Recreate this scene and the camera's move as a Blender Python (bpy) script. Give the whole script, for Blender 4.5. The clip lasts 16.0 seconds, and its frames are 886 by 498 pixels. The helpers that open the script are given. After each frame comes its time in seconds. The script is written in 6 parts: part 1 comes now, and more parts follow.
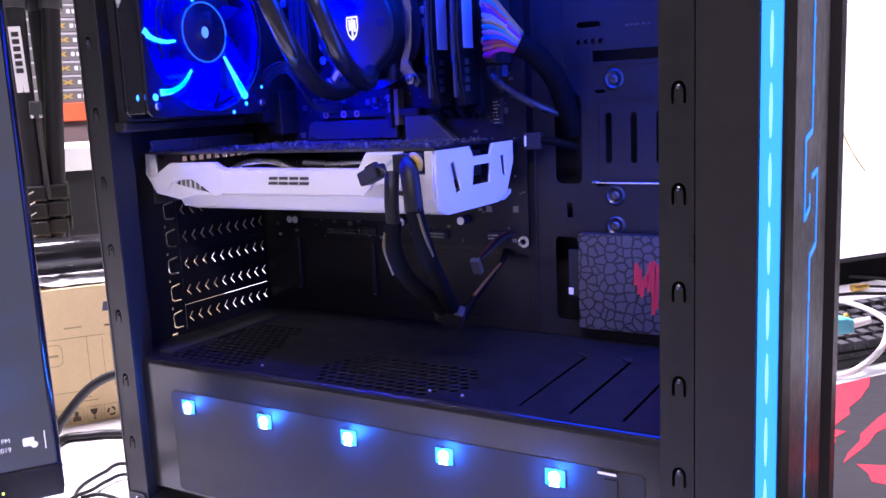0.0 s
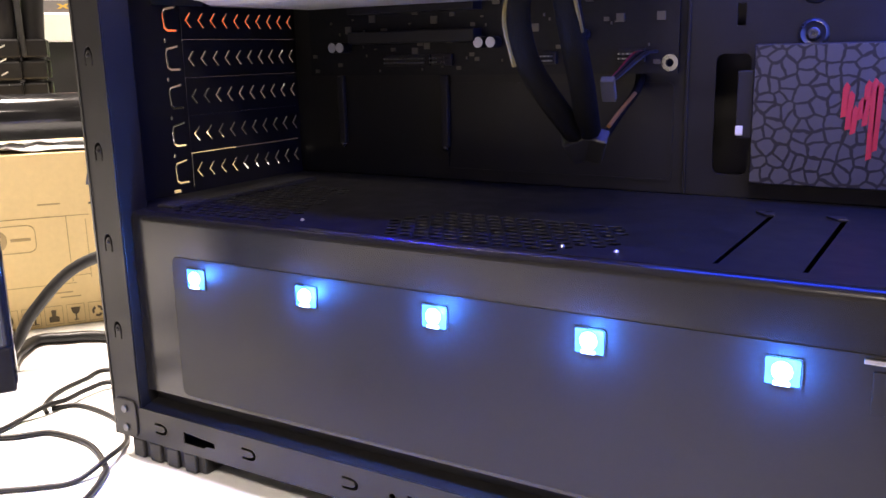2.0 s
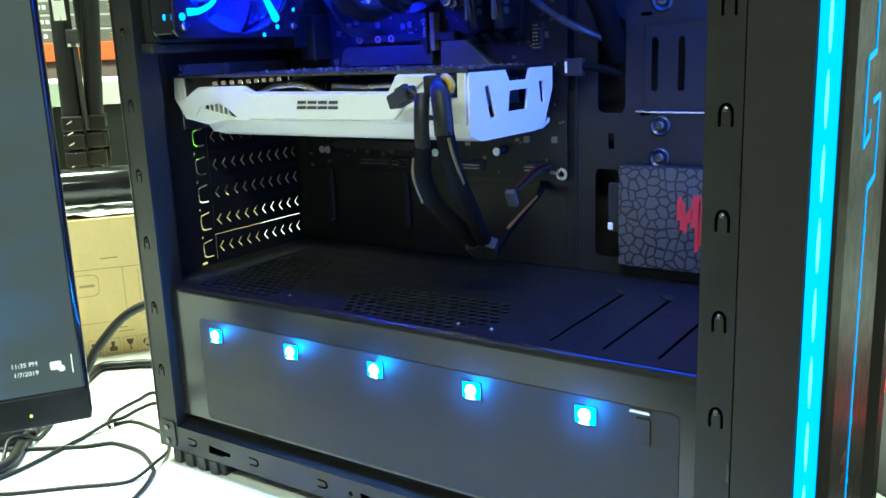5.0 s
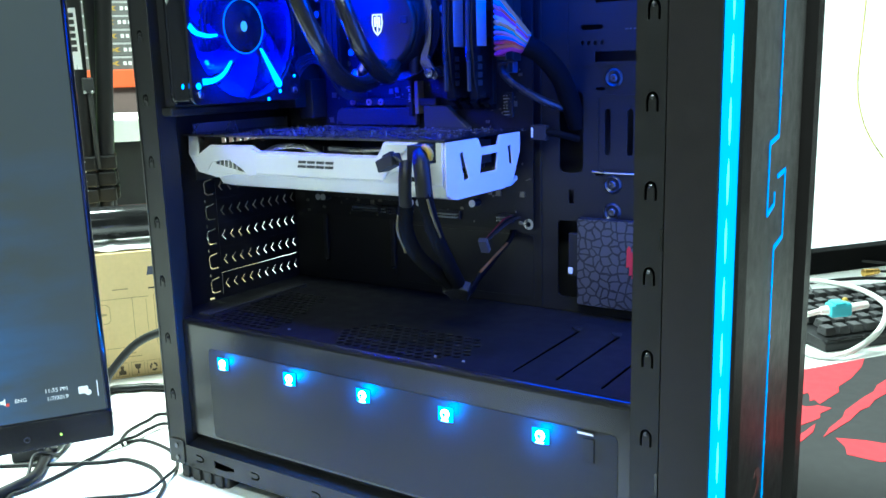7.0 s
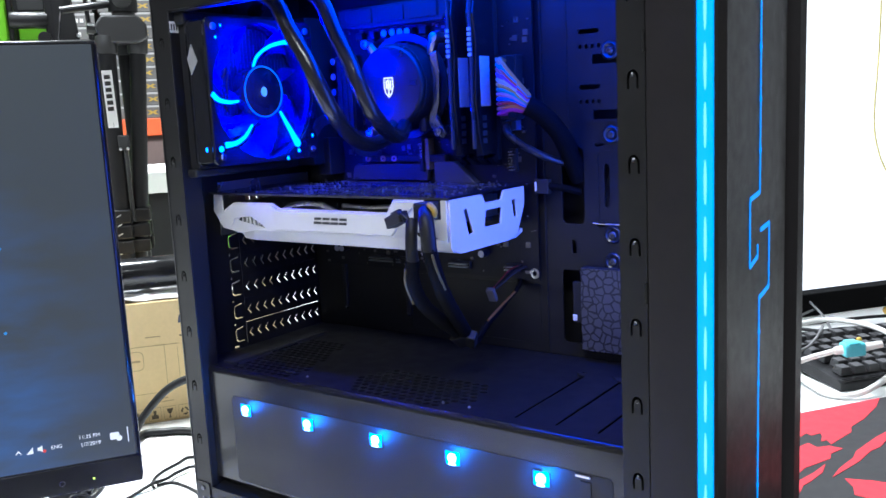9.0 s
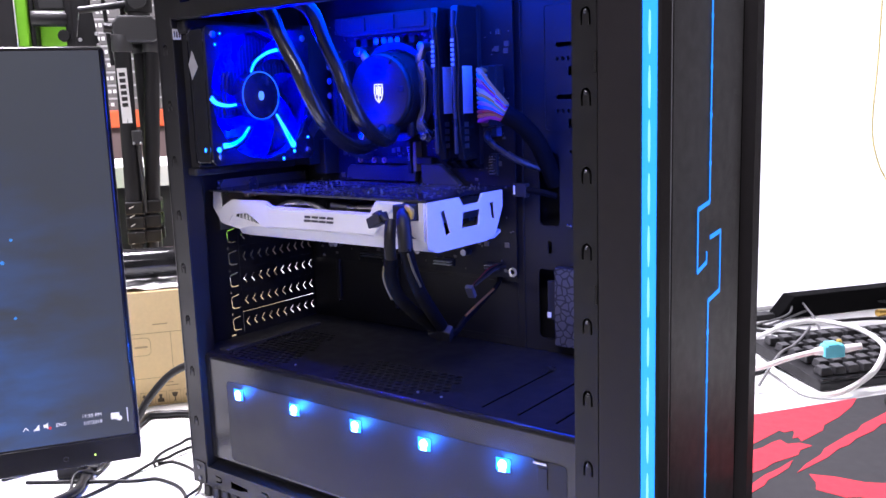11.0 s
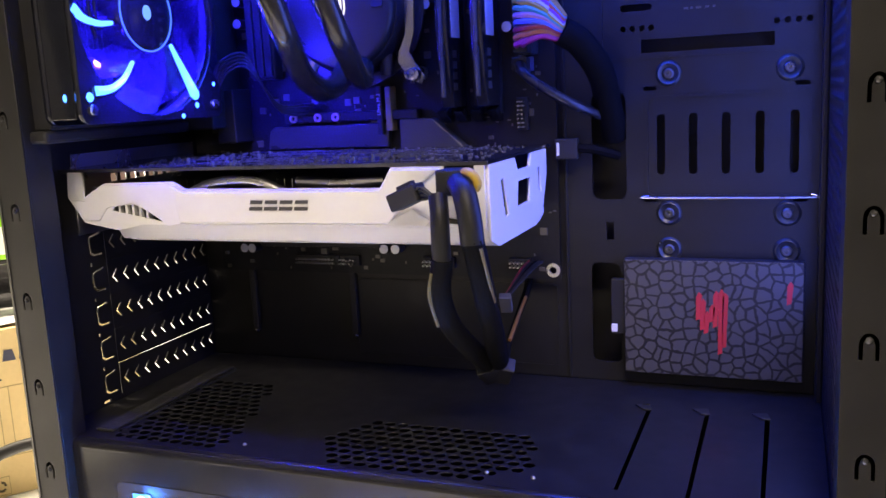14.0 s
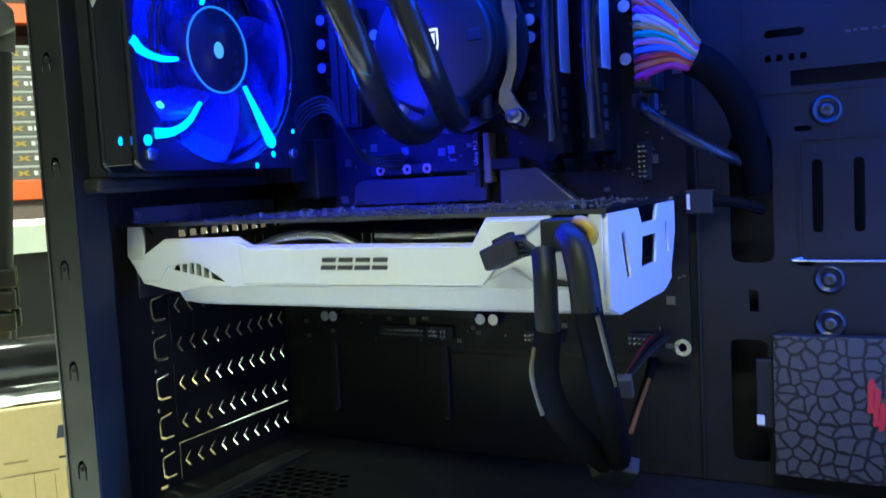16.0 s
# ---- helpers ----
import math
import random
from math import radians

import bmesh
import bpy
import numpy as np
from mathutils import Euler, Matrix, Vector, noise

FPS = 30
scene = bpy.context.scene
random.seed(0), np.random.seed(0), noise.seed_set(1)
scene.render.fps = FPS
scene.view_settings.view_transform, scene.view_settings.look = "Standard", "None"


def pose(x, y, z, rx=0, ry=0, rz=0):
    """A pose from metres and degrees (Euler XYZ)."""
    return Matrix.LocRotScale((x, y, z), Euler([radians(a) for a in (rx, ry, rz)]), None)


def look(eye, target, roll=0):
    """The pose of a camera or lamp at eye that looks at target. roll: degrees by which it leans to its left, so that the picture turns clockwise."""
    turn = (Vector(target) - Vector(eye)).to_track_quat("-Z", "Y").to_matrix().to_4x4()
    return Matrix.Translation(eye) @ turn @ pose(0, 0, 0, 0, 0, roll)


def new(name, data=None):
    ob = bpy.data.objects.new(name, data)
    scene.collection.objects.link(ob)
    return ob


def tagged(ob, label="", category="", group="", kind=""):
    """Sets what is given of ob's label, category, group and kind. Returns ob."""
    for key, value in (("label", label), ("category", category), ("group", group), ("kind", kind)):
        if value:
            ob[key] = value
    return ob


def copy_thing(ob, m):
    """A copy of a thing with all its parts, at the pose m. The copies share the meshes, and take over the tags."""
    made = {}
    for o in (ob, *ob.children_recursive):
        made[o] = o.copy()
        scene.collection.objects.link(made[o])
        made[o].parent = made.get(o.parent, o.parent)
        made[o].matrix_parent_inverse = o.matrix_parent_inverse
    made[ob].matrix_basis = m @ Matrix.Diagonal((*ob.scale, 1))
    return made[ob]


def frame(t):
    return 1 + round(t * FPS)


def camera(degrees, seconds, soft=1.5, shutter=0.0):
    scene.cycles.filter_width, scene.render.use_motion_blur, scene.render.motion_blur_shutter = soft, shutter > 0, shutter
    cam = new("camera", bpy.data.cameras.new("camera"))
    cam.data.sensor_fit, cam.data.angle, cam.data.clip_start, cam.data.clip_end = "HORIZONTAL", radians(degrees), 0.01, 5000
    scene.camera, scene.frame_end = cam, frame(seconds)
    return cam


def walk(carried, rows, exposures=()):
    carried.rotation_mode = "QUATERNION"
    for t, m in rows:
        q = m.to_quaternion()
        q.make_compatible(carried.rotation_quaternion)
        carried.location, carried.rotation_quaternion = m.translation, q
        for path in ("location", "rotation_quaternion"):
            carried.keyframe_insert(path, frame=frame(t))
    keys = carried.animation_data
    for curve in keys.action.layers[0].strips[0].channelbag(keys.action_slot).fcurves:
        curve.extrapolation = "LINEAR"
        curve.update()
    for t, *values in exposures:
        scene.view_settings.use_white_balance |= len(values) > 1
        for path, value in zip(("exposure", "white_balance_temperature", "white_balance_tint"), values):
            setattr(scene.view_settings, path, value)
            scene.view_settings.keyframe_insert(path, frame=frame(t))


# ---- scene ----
cam = camera(53.6, 16.0, 1.5, 0.3)
PATH = [
    (0, (0.541, -0.42, 0.316), (-0.479, 1.268, -0.017), -2.7),
    (0.5, (0.517, -0.394, 0.3), (-0.502, 1.292, -0.044), -1.7),
    (1, (0.494, -0.365, 0.256), (-0.545, 1.305, -0.103), -0.8),
    (1.5, (0.442, -0.321, 0.224), (-0.583, 1.347, -0.183), -0.6),
    (2, (0.402, -0.306, 0.219), (-0.612, 1.361, -0.221), -1.3),
    (2.5, (0.411, -0.309, 0.219), (-0.623, 1.342, -0.232), -1.5),
    (3, (0.426, -0.319, 0.229), (-0.62, 1.321, -0.238), -1.7),
    (3.5, (0.454, -0.341, 0.248), (-0.618, 1.282, -0.219), -2.0),
    (4, (0.49, -0.367, 0.271), (-0.607, 1.239, -0.194), -2.0),
    (4.2, (0.502, -0.375, 0.279), (-0.6, 1.229, -0.183), -2.0),
    (6.3, (0.572, -0.433, 0.318), (-0.515, 1.193, -0.096), -2.5),
    (6.5, (0.576, -0.44, 0.321), (-0.508, 1.19, -0.091), -2.1),
    (7, (0.59, -0.462, 0.334), (-0.495, 1.17, -0.064), -1.6),
    (7.5, (0.622, -0.478, 0.347), (-0.487, 1.146, -0.019), -2.1),
    (8, (0.638, -0.48, 0.351), (-0.501, 1.132, 0.024), -2.9),
    (8.5, (0.639, -0.479, 0.352), (-0.518, 1.122, 0.038), -3.0),
    (9, (0.627, -0.476, 0.351), (-0.533, 1.123, 0.037), -2.8),
    (9.2, (0.616, -0.479, 0.351), (-0.533, 1.127, 0.032), -2.4),
    (11.3, (0.684, -0.488, 0.367), (-0.521, 1.073, 0.038), -1.9),
    (11.5, (0.676, -0.487, 0.37), (-0.528, 1.082, 0.068), -1.7),
    (12, (0.62, -0.476, 0.372), (-0.553, 1.124, 0.117), -1.7),
    (12.5, (0.54, -0.452, 0.347), (-0.572, 1.19, 0.086), -2.2),
    (13, (0.436, -0.377, 0.307), (-0.544, 1.338, -0.006), -1.7),
    (13.5, (0.405, -0.349, 0.311), (-0.431, 1.436, -0.029), -2.1),
    (14, (0.394, -0.356, 0.32), (-0.334, 1.474, -0.027), -2.9),
    (14.5, (0.41, -0.39, 0.336), (-0.277, 1.453, -0.025), -3.0),
    (15, (0.414, -0.399, 0.339), (-0.31, 1.431, -0.015), -2.7),
    (15.5, (0.376, -0.344, 0.316), (-0.464, 1.448, 0.025), -2.7),
    (16, (0.366, -0.286, 0.303), (-0.582, 1.468, 0.142), -3.1),
]
EXPOSURES = [
    (0.0, 0.25, 5900, 45), (1.0, 0.30, 6100, 48), (1.5, 0.34, 6800, 42), (2.0, 0.48, 7700, 22), (3.0, 0.65, 7900, -18), (4.2, 0.6, 7300, -32),
    (6.3, 0.4, 5900, -25), (7.0, 0.4, 5600, -20), (8.0, 0.25, 5600, -3), (9.0, 0.15, 5700, 8), (11.3, 0.18, 6000, 32), (12.5, 0.15, 6200, 42), (13.5, 0.25, 7500, 35),
    (14.0, 0.45, 8500, 14), (15.0, 0.55, 8400, -12), (15.5, 0.35, 7500, -24), (16.0, 0.2, 6600, -25),
]
walk(cam, [(t, look(eye, target, roll)) for t, eye, target, roll in PATH], EXPOSURES)

# ---- light ----
world = bpy.data.worlds.new("room_air")
scene.world = world
world.use_nodes = True
world.node_tree.nodes["Background"].inputs[0].default_value = (0.9, 0.95, 1.0, 1)
world.node_tree.nodes["Background"].inputs[1].default_value = 0.065

LED_COLOUR = (0.01, 0.17, 1.0)
FAN_BLUE = (0.0, 0.002, 1.0)


def area_lamp(name, eye, target, sx, sy, watts, colour):
    d = bpy.data.lights.new(name, "AREA")
    d.shape, d.size, d.size_y, d.energy, d.color = "RECTANGLE", sx, sy, watts, colour
    ob = new(name, d)
    ob.matrix_world = look(eye, target)
    return ob


def bulb(name, place, watts, colour, radius=0.003):
    d = bpy.data.lights.new(name, "POINT")
    d.energy, d.color, d.shadow_soft_size = watts, colour, radius
    ob = new(name, d)
    ob.location = place
    return ob


area_lamp("ceiling_lamp_front", (0.9, -1.5, 1.78), (0.9, -1.3, 0), 1.2, 0.3, 36, (1.0, 0.98, 0.93))
area_lamp("ceiling_lamp_rear", (-0.9, 0.1, 1.78), (-0.9, 0.1, 0), 1.2, 0.3, 140, (1.0, 0.98, 0.93))
for fx, fy, fz, w in ((0.066, 0.030, 0.338, 0.75), (0.066, 0.086, 0.333, 0.2), (0.066, 0.028, 0.412, 1.3), (0.066, 0.090, 0.424, 0.5)):
    bulb("fan_led_lamp", (fx, fy, fz), w, FAN_BLUE)
for fy, fz, w in ((0.026, 0.345, 0.45), (0.036, 0.408, 0.40)):
    bulb("fan_led_lamp", (0.0470, fy, fz), w, FAN_BLUE)
LED_X = [0.068, 0.1402, 0.211, 0.2816, 0.3528]
for x, w in zip(LED_X, (0.19, 0.34, 0.44, 0.46, 0.48)):
    bulb("shroud_led_lamp", (x, -0.0042, 0.1085), w, LED_COLOUR, 0.003)
area_lamp("top_fan_glow", (0.2375, 0.080, 0.4655), (0.2375, 0.080, 0.0), 0.295, 0.11, 1.9, (0.003, 0.05, 1.0))
area_lamp("front_fan_glow", (0.4105, 0.085, 0.310), (0.20, 0.085, 0.310), 0.12, 0.24, 0.65, (0.06, 0.13, 1.0))


# ---- materials ----
def nodes_of(name):
    m = bpy.data.materials.new(name)
    m.use_nodes = True
    t = m.node_tree
    return m, t.nodes, t.links, t.nodes["Principled BSDF"]


def surface(name, colour, rough=0.5, metal=0.0, scale=300.0, vary=0.12, bump=0.15, wear=0.1, spec=0.5, coat=0.0):
    """A painted, moulded or bare surface: fine grain, larger blotches, slight relief."""
    m, n, l, b = nodes_of(name)
    co = n.new("ShaderNodeTexCoord")
    fine = n.new("ShaderNodeTexNoise")
    fine.inputs["Scale"].default_value, fine.inputs["Detail"].default_value = scale, 3
    broad = n.new("ShaderNodeTexNoise")
    broad.inputs["Scale"].default_value, broad.inputs["Detail"].default_value = scale / 14, 5
    for x in (fine, broad):
        l.new(co.outputs["Object"], x.inputs["Vector"])
    mix = n.new("ShaderNodeMath")
    mix.operation = "MULTIPLY_ADD"
    mix.inputs[1].default_value = 0.45
    l.new(fine.outputs["Fac"], mix.inputs[0])
    l.new(broad.outputs["Fac"], mix.inputs[2])
    ramp = n.new("ShaderNodeMapRange")
    ramp.inputs["From Min"].default_value, ramp.inputs["From Max"].default_value = 0.35, 1.1
    ramp.inputs["To Min"].default_value, ramp.inputs["To Max"].default_value = 1 - vary, 1 + vary
    l.new(mix.outputs[0], ramp.inputs["Value"])
    mul = n.new("ShaderNodeVectorMath")
    mul.operation = "SCALE"
    mul.inputs[0].default_value = colour
    l.new(ramp.outputs[0], mul.inputs["Scale"])
    l.new(mul.outputs[0], b.inputs["Base Color"])
    rr = n.new("ShaderNodeMapRange")
    rr.inputs["From Min"].default_value, rr.inputs["From Max"].default_value = 0.3, 0.7
    rr.inputs["To Min"].default_value, rr.inputs["To Max"].default_value = max(0.03, rough - wear), min(1, rough + wear)
    l.new(broad.outputs["Fac"], rr.inputs["Value"])
    l.new(rr.outputs[0], b.inputs["Roughness"])
    b.inputs["Metallic"].default_value = metal
    b.inputs["Specular IOR Level"].default_value = spec
    b.inputs["Coat Weight"].default_value = coat
    if bump:
        bp = n.new("ShaderNodeBump")
        bp.inputs["Strength"].default_value, bp.inputs["Distance"].default_value = bump, 0.0004
        l.new(fine.outputs["Fac"], bp.inputs["Height"])
        l.new(bp.outputs[0], b.inputs["Normal"])
    return m


def glow(name, colour, strength):
    m, n, l, b = nodes_of(name)
    b.inputs["Base Color"].default_value = (*[0.03 + 0.1 * c for c in colour], 1)
    b.inputs["Emission Color"].default_value = (*colour, 1)
    b.inputs["Emission Strength"].default_value = strength
    return m


STEEL = surface("black_powder_coated_steel", (0.0112, 0.0110, 0.0118), 0.44, 0, 900, 0.22, 0.06, 0.07, spec=0.34)
SHEET = surface("satin_black_sheet_steel", (0.0120, 0.0118, 0.0126), 0.22, 0, 900, 0.15, 0.0, 0.02, spec=0.5)
BEZEL = surface("black_bezel_plastic", (0.022, 0.0195, 0.0205), 0.40, 0, 1400, 0.12, 0.3, 0.06, spec=0.22)
GLOSS = surface("gloss_black_plastic", (0.012, 0.012, 0.013), 0.16, 0, 500, 0.1, 0.02, 0.05)
DARK = surface("dark_grey_plastic", (0.02, 0.02, 0.022), 0.5, 0, 700, 0.15, 0.2, spec=0.3)
RUBBER = surface("black_cable_rubber", (0.012, 0.012, 0.013), 0.45, 0, 900, 0.2, 0.3, spec=0.3)
SLEEVE = surface("black_braided_sleeve", (0.0055, 0.0055, 0.006), 0.75, 0, 1600, 0.3, 0.5, spec=0.04)
WHITE = surface("white_shroud_plastic", (0.70, 0.70, 0.71), 0.38, 0, 500, 0.04, 0.06)
TABLETOP = surface("white_laminate", (0.82, 0.83, 0.82), 0.4, 0, 160, 0.04, 0.05)
METAL = surface("bright_metal", (0.6, 0.6, 0.62), 0.3, 1, 400, 0.1, 0.1)
COPPER = surface("copper_ring", (0.75, 0.42, 0.3), 0.35, 1, 400, 0.1, 0.1)
PCB = surface("black_circuit_board", (0.008, 0.009, 0.013), 0.14, 0, 260, 0.5, 0.06, 0.06)
HEATSINK = surface("grey_heatsink", (0.055, 0.055, 0.06), 0.34, 0.3, 600, 0.12, 0.2)
CARD = surface("brown_cardboard", (0.72, 0.55, 0.28), 0.75, 0, 240, 0.1, 0.3)
CARD_INK = surface("cardboard_print", (0.38, 0.28, 0.14), 0.8, 0, 240, 0.2, 0.1)
INK = surface("black_ink", (0.02, 0.018, 0.016), 0.7, 0, 240, 0.2, 0.1)
GREEN = surface("lime_green_carton", (0.21, 0.62, 0.02), 0.45, 0, 200, 0.06, 0.05)
ORANGE = surface("orange_shelf_beam", (0.85, 0.13, 0.03), 0.45, 0, 200, 0.08, 0.1)
SHELF = surface("brown_grey_shelf", (0.16, 0.11, 0.1), 0.6, 0, 200, 0.15, 0.1)
PAPER = surface("white_paper", (0.78, 0.78, 0.76), 0.6, 0, 300, 0.05, 0.1)
YELLOW = surface("yellow_wire", (0.09, 0.07, 0.018), 0.5, 0, 900, 0.1, 0.1)
YELLOW_LOOP = surface("yellow_cable_loop", (0.5, 0.33, 0.05), 0.45, 0, 900, 0.1, 0.1)
RED = surface("red_print", (0.62, 0.03, 0.03), 0.6, 0, 700, 0.15, 0.1)
CLOTH = surface("charcoal_mouse_mat", (0.033, 0.033, 0.036), 0.85, 0, 1300, 0.25, 0.5)
CLOTH_RED = surface("red_mouse_mat_print", (0.66, 0.035, 0.055), 0.8, 0, 1300, 0.15, 0.5)
CYAN = surface("cyan_plug_plastic", (0.10, 0.52, 0.62), 0.35, 0, 300, 0.1, 0.1)
WALL = surface("painted_wall", (0.4, 0.39, 0.37), 0.8, 0, 30, 0.06, 0.1, spec=0.2)
FLOOR = surface("grey_floor", (0.14, 0.135, 0.13), 0.6, 0, 30, 0.12, 0.1)
TEXT = surface("pale_grey_lettering", (0.5, 0.5, 0.5), 0.6, 0, 300, 0.05, 0)
LOGO_GREY = surface("dark_grey_logo", (0.05, 0.05, 0.055), 0.4, 0, 300, 0.05, 0)
SCREW = surface("dark_screw_metal", (0.11, 0.11, 0.12), 0.3, 0.9)
LED = glow("azure_blue_led", (0.32, 0.60, 1.0), 9)
STRIP = glow("azure_blue_light_strip", (0.005, 0.32, 1.0), 1.5)
STRIP_CORE = glow("pale_strip_hot_spots", (0.20, 0.66, 1.0), 1.5)
LINE = glow("azure_blue_light_line", (0.005, 0.28, 1.0), 1.3)
FAN_LIGHT = glow("blue_fan_light", (0.01, 0.16, 1.0), 6.0)
LOGO_LIGHT = glow("white_logo_light", (0.85, 0.9, 1.0), 1.1)
SCREEN_WHITE = glow("white_screen", (1.0, 1.0, 1.0), 1.3)
GREEN_LED = glow("green_power_led", (0.5, 0.8, 0.1), 2.0)


glow_soft = glow("azure_blue_diffuser", (0.004, 0.27, 1.0), 2.4)
FAN_LIGHT_DIM = glow("dim_blue_fan_light", (0.03, 0.18, 1.0), 1.2)


def clear_blue():
    """Smoky clear plastic that lets light pass and spread."""
    m, n, l, b = nodes_of("smoked_clear_fan_plastic")
    b.inputs["Base Color"].default_value = (0.06, 0.08, 0.55, 1)
    b.inputs["Roughness"].default_value = 0.07
    b.inputs["Transmission Weight"].default_value = 0.8
    b.inputs["IOR"].default_value = 1.4
    return m


FAN_CLEAR = clear_blue()
FAN_SMOKE = surface("smoked_fan_frame", (0.010, 0.011, 0.016), 0.12, 0, 300, 0.1, 0.05, 0.05)


# ---- builders ----
def thing(name, label, category, base=(0, 0, 0), group="", kind=""):
    ob = new(name)
    ob.location = base
    return tagged(ob, label, category, group, kind)


def as_object(name, me, material, parent=None, label=""):
    me.materials.clear()
    me.materials.append(material)
    ob = new(name, me)
    if parent is not None:
        ob.parent = parent
        ob.matrix_parent_inverse = Matrix.Translation(parent.location).inverted() if parent.type == "EMPTY" else Matrix()
    return tagged(ob, label)


def part(name, bm, material, parent=None, label="", smooth=False):
    me = bpy.data.meshes.new(name)
    bmesh.ops.recalc_face_normals(bm, faces=bm.faces)
    bm.to_mesh(me)
    bm.free()
    if smooth:
        for p in me.polygons:
            p.use_smooth = True
        me.set_sharp_from_angle(angle=radians(40))
    return as_object(name, me, material, parent, label)


def box(x0, x1, y0, y1, z0, z1, bevel=0.0, seg=2, bm=None):
    own = bmesh.new()
    bmesh.ops.create_cube(own, size=1)
    for v in own.verts:
        v.co = Vector((x0 if v.co.x < 0 else x1, y0 if v.co.y < 0 else y1, z0 if v.co.z < 0 else z1))
    if bevel:
        bmesh.ops.bevel(own, geom=own.edges[:], offset=bevel, segments=seg, profile=0.5, affect="EDGES")
    return merge(bm, own)


def merge(bm, own):
    if bm is None:
        return own
    me = bpy.data.meshes.new("tmp")
    own.to_mesh(me)
    own.free()
    bm.from_mesh(me)
    bpy.data.meshes.remove(me)
    return bm


AX = {"x": (1, 2, 0), "y": (0, 2, 1), "z": (0, 1, 2)}


def prism(points, axis, a0, a1, bevel=0.0, bm=None):
    """An outline in the two other axes, drawn out along axis from a0 to a1."""
    own = bmesh.new()
    i, j, k = AX[axis]
    rings = []
    for a in (a0, a1):
        ring = []
        for p, q in points:
            c = [0, 0, 0]
            c[i], c[j], c[k] = p, q, a
            ring.append(own.verts.new(c))
        rings.append(ring)
    n = len(points)
    for r in rings:
        own.faces.new(r)
    for s in range(n):
        own.faces.new((rings[0][s], rings[0][(s + 1) % n], rings[1][(s + 1) % n], rings[1][s]))
    bmesh.ops.recalc_face_normals(own, faces=own.faces)
    if bevel:
        bmesh.ops.bevel(own, geom=own.edges[:], offset=bevel, segments=2, profile=0.5, affect="EDGES")
    return merge(bm, own)


def plate(outer, holes, axis, a0, a1):
    """A sheet with holes cut through it, normal to axis, from a0 to a1. Returns a bmesh."""
    cu = bpy.data.curves.new("sheet", "CURVE")
    cu.dimensions, cu.fill_mode, cu.extrude = "2D", "BOTH", abs(a1 - a0) / 2
    for loop in (outer, *holes):
        sp = cu.splines.new("POLY")
        sp.points.add(len(loop) - 1)
        for pt, (u, v) in zip(sp.points, loop):
            pt.co = (u, v, 0, 1)
        sp.use_cyclic_u = True
    ob = new("sheet", cu)
    me = bpy.data.meshes.new_from_object(ob.evaluated_get(bpy.context.evaluated_depsgraph_get()))
    bm = bmesh.new()
    bm.from_mesh(me)
    i, j, k = AX[axis]
    for v in bm.verts:
        c = [0, 0, 0]
        c[i], c[j], c[k] = v.co.x, v.co.y, (a0 + a1) / 2 + v.co.z
        v.co = c
    bpy.data.objects.remove(ob)
    bpy.data.curves.remove(cu)
    bpy.data.meshes.remove(me)
    bmesh.ops.remove_doubles(bm, verts=bm.verts, dist=1e-6)
    return bm


def rect(u0, u1, v0, v1):
    return [(u0, v0), (u1, v0), (u1, v1), (u0, v1)]


def oval(cu, cv, ru, rv, n=12):
    return [(cu + ru * math.cos(2 * math.pi * k / n), cv + rv * math.sin(2 * math.pi * k / n)) for k in range(n)]


def rrect(u0, u1, v0, v1, r, n=4):
    out = []
    for cu, cv, a in ((u1 - r, v1 - r, 0), (u0 + r, v1 - r, 90), (u0 + r, v0 + r, 180), (u1 - r, v0 + r, 270)):
        out += [(cu + r * math.cos(radians(a + 90 * k / n)), cv + r * math.sin(radians(a + 90 * k / n))) for k in range(n + 1)]
    return out


def cylinder(p, q, r0, r1=None, n=20, bm=None, bevel=0.0):
    own = bmesh.new()
    p, q = Vector(p), Vector(q)
    bmesh.ops.create_cone(own, cap_ends=True, segments=n, radius1=r0, radius2=r0 if r1 is None else r1, depth=(q - p).length)
    if bevel:
        es = [e for e in own.edges if len(e.link_faces) == 2 and any(len(f.verts) > 4 for f in e.link_faces)]
        bmesh.ops.bevel(own, geom=es, offset=bevel, segments=2, profile=0.5, affect="EDGES")
    m = Matrix.Translation((p + q) / 2) @ (q - p).to_track_quat("Z", "Y").to_matrix().to_4x4()
    bmesh.ops.transform(own, matrix=m, verts=own.verts)
    return merge(bm, own)


def ball(c, r, n=10, bm=None, squash=(1, 1, 1)):
    own = bmesh.new()
    bmesh.ops.create_uvsphere(own, u_segments=n, v_segments=max(6, n // 2 + 2), radius=r)
    for v in own.verts:
        v.co = Vector((v.co.x * squash[0], v.co.y * squash[1], v.co.z * squash[2])) + Vector(c)
    return merge(bm, own)


def spline(points, steps=10):
    """Catmull-Rom points through the given ones."""
    ps = [Vector(p) for p in points]
    ps = [2 * ps[0] - ps[1], *ps, 2 * ps[-1] - ps[-2]]
    out = []
    for a, b, c, d in zip(ps, ps[1:], ps[2:], ps[3:]):
        for k in range(steps):
            t = k / steps
            out.append(0.5 * (2 * b + (c - a) * t + (2 * a - 5 * b + 4 * c - d) * t * t + (3 * b - a - 3 * c + d) * t ** 3))
    return out + [ps[-2]]


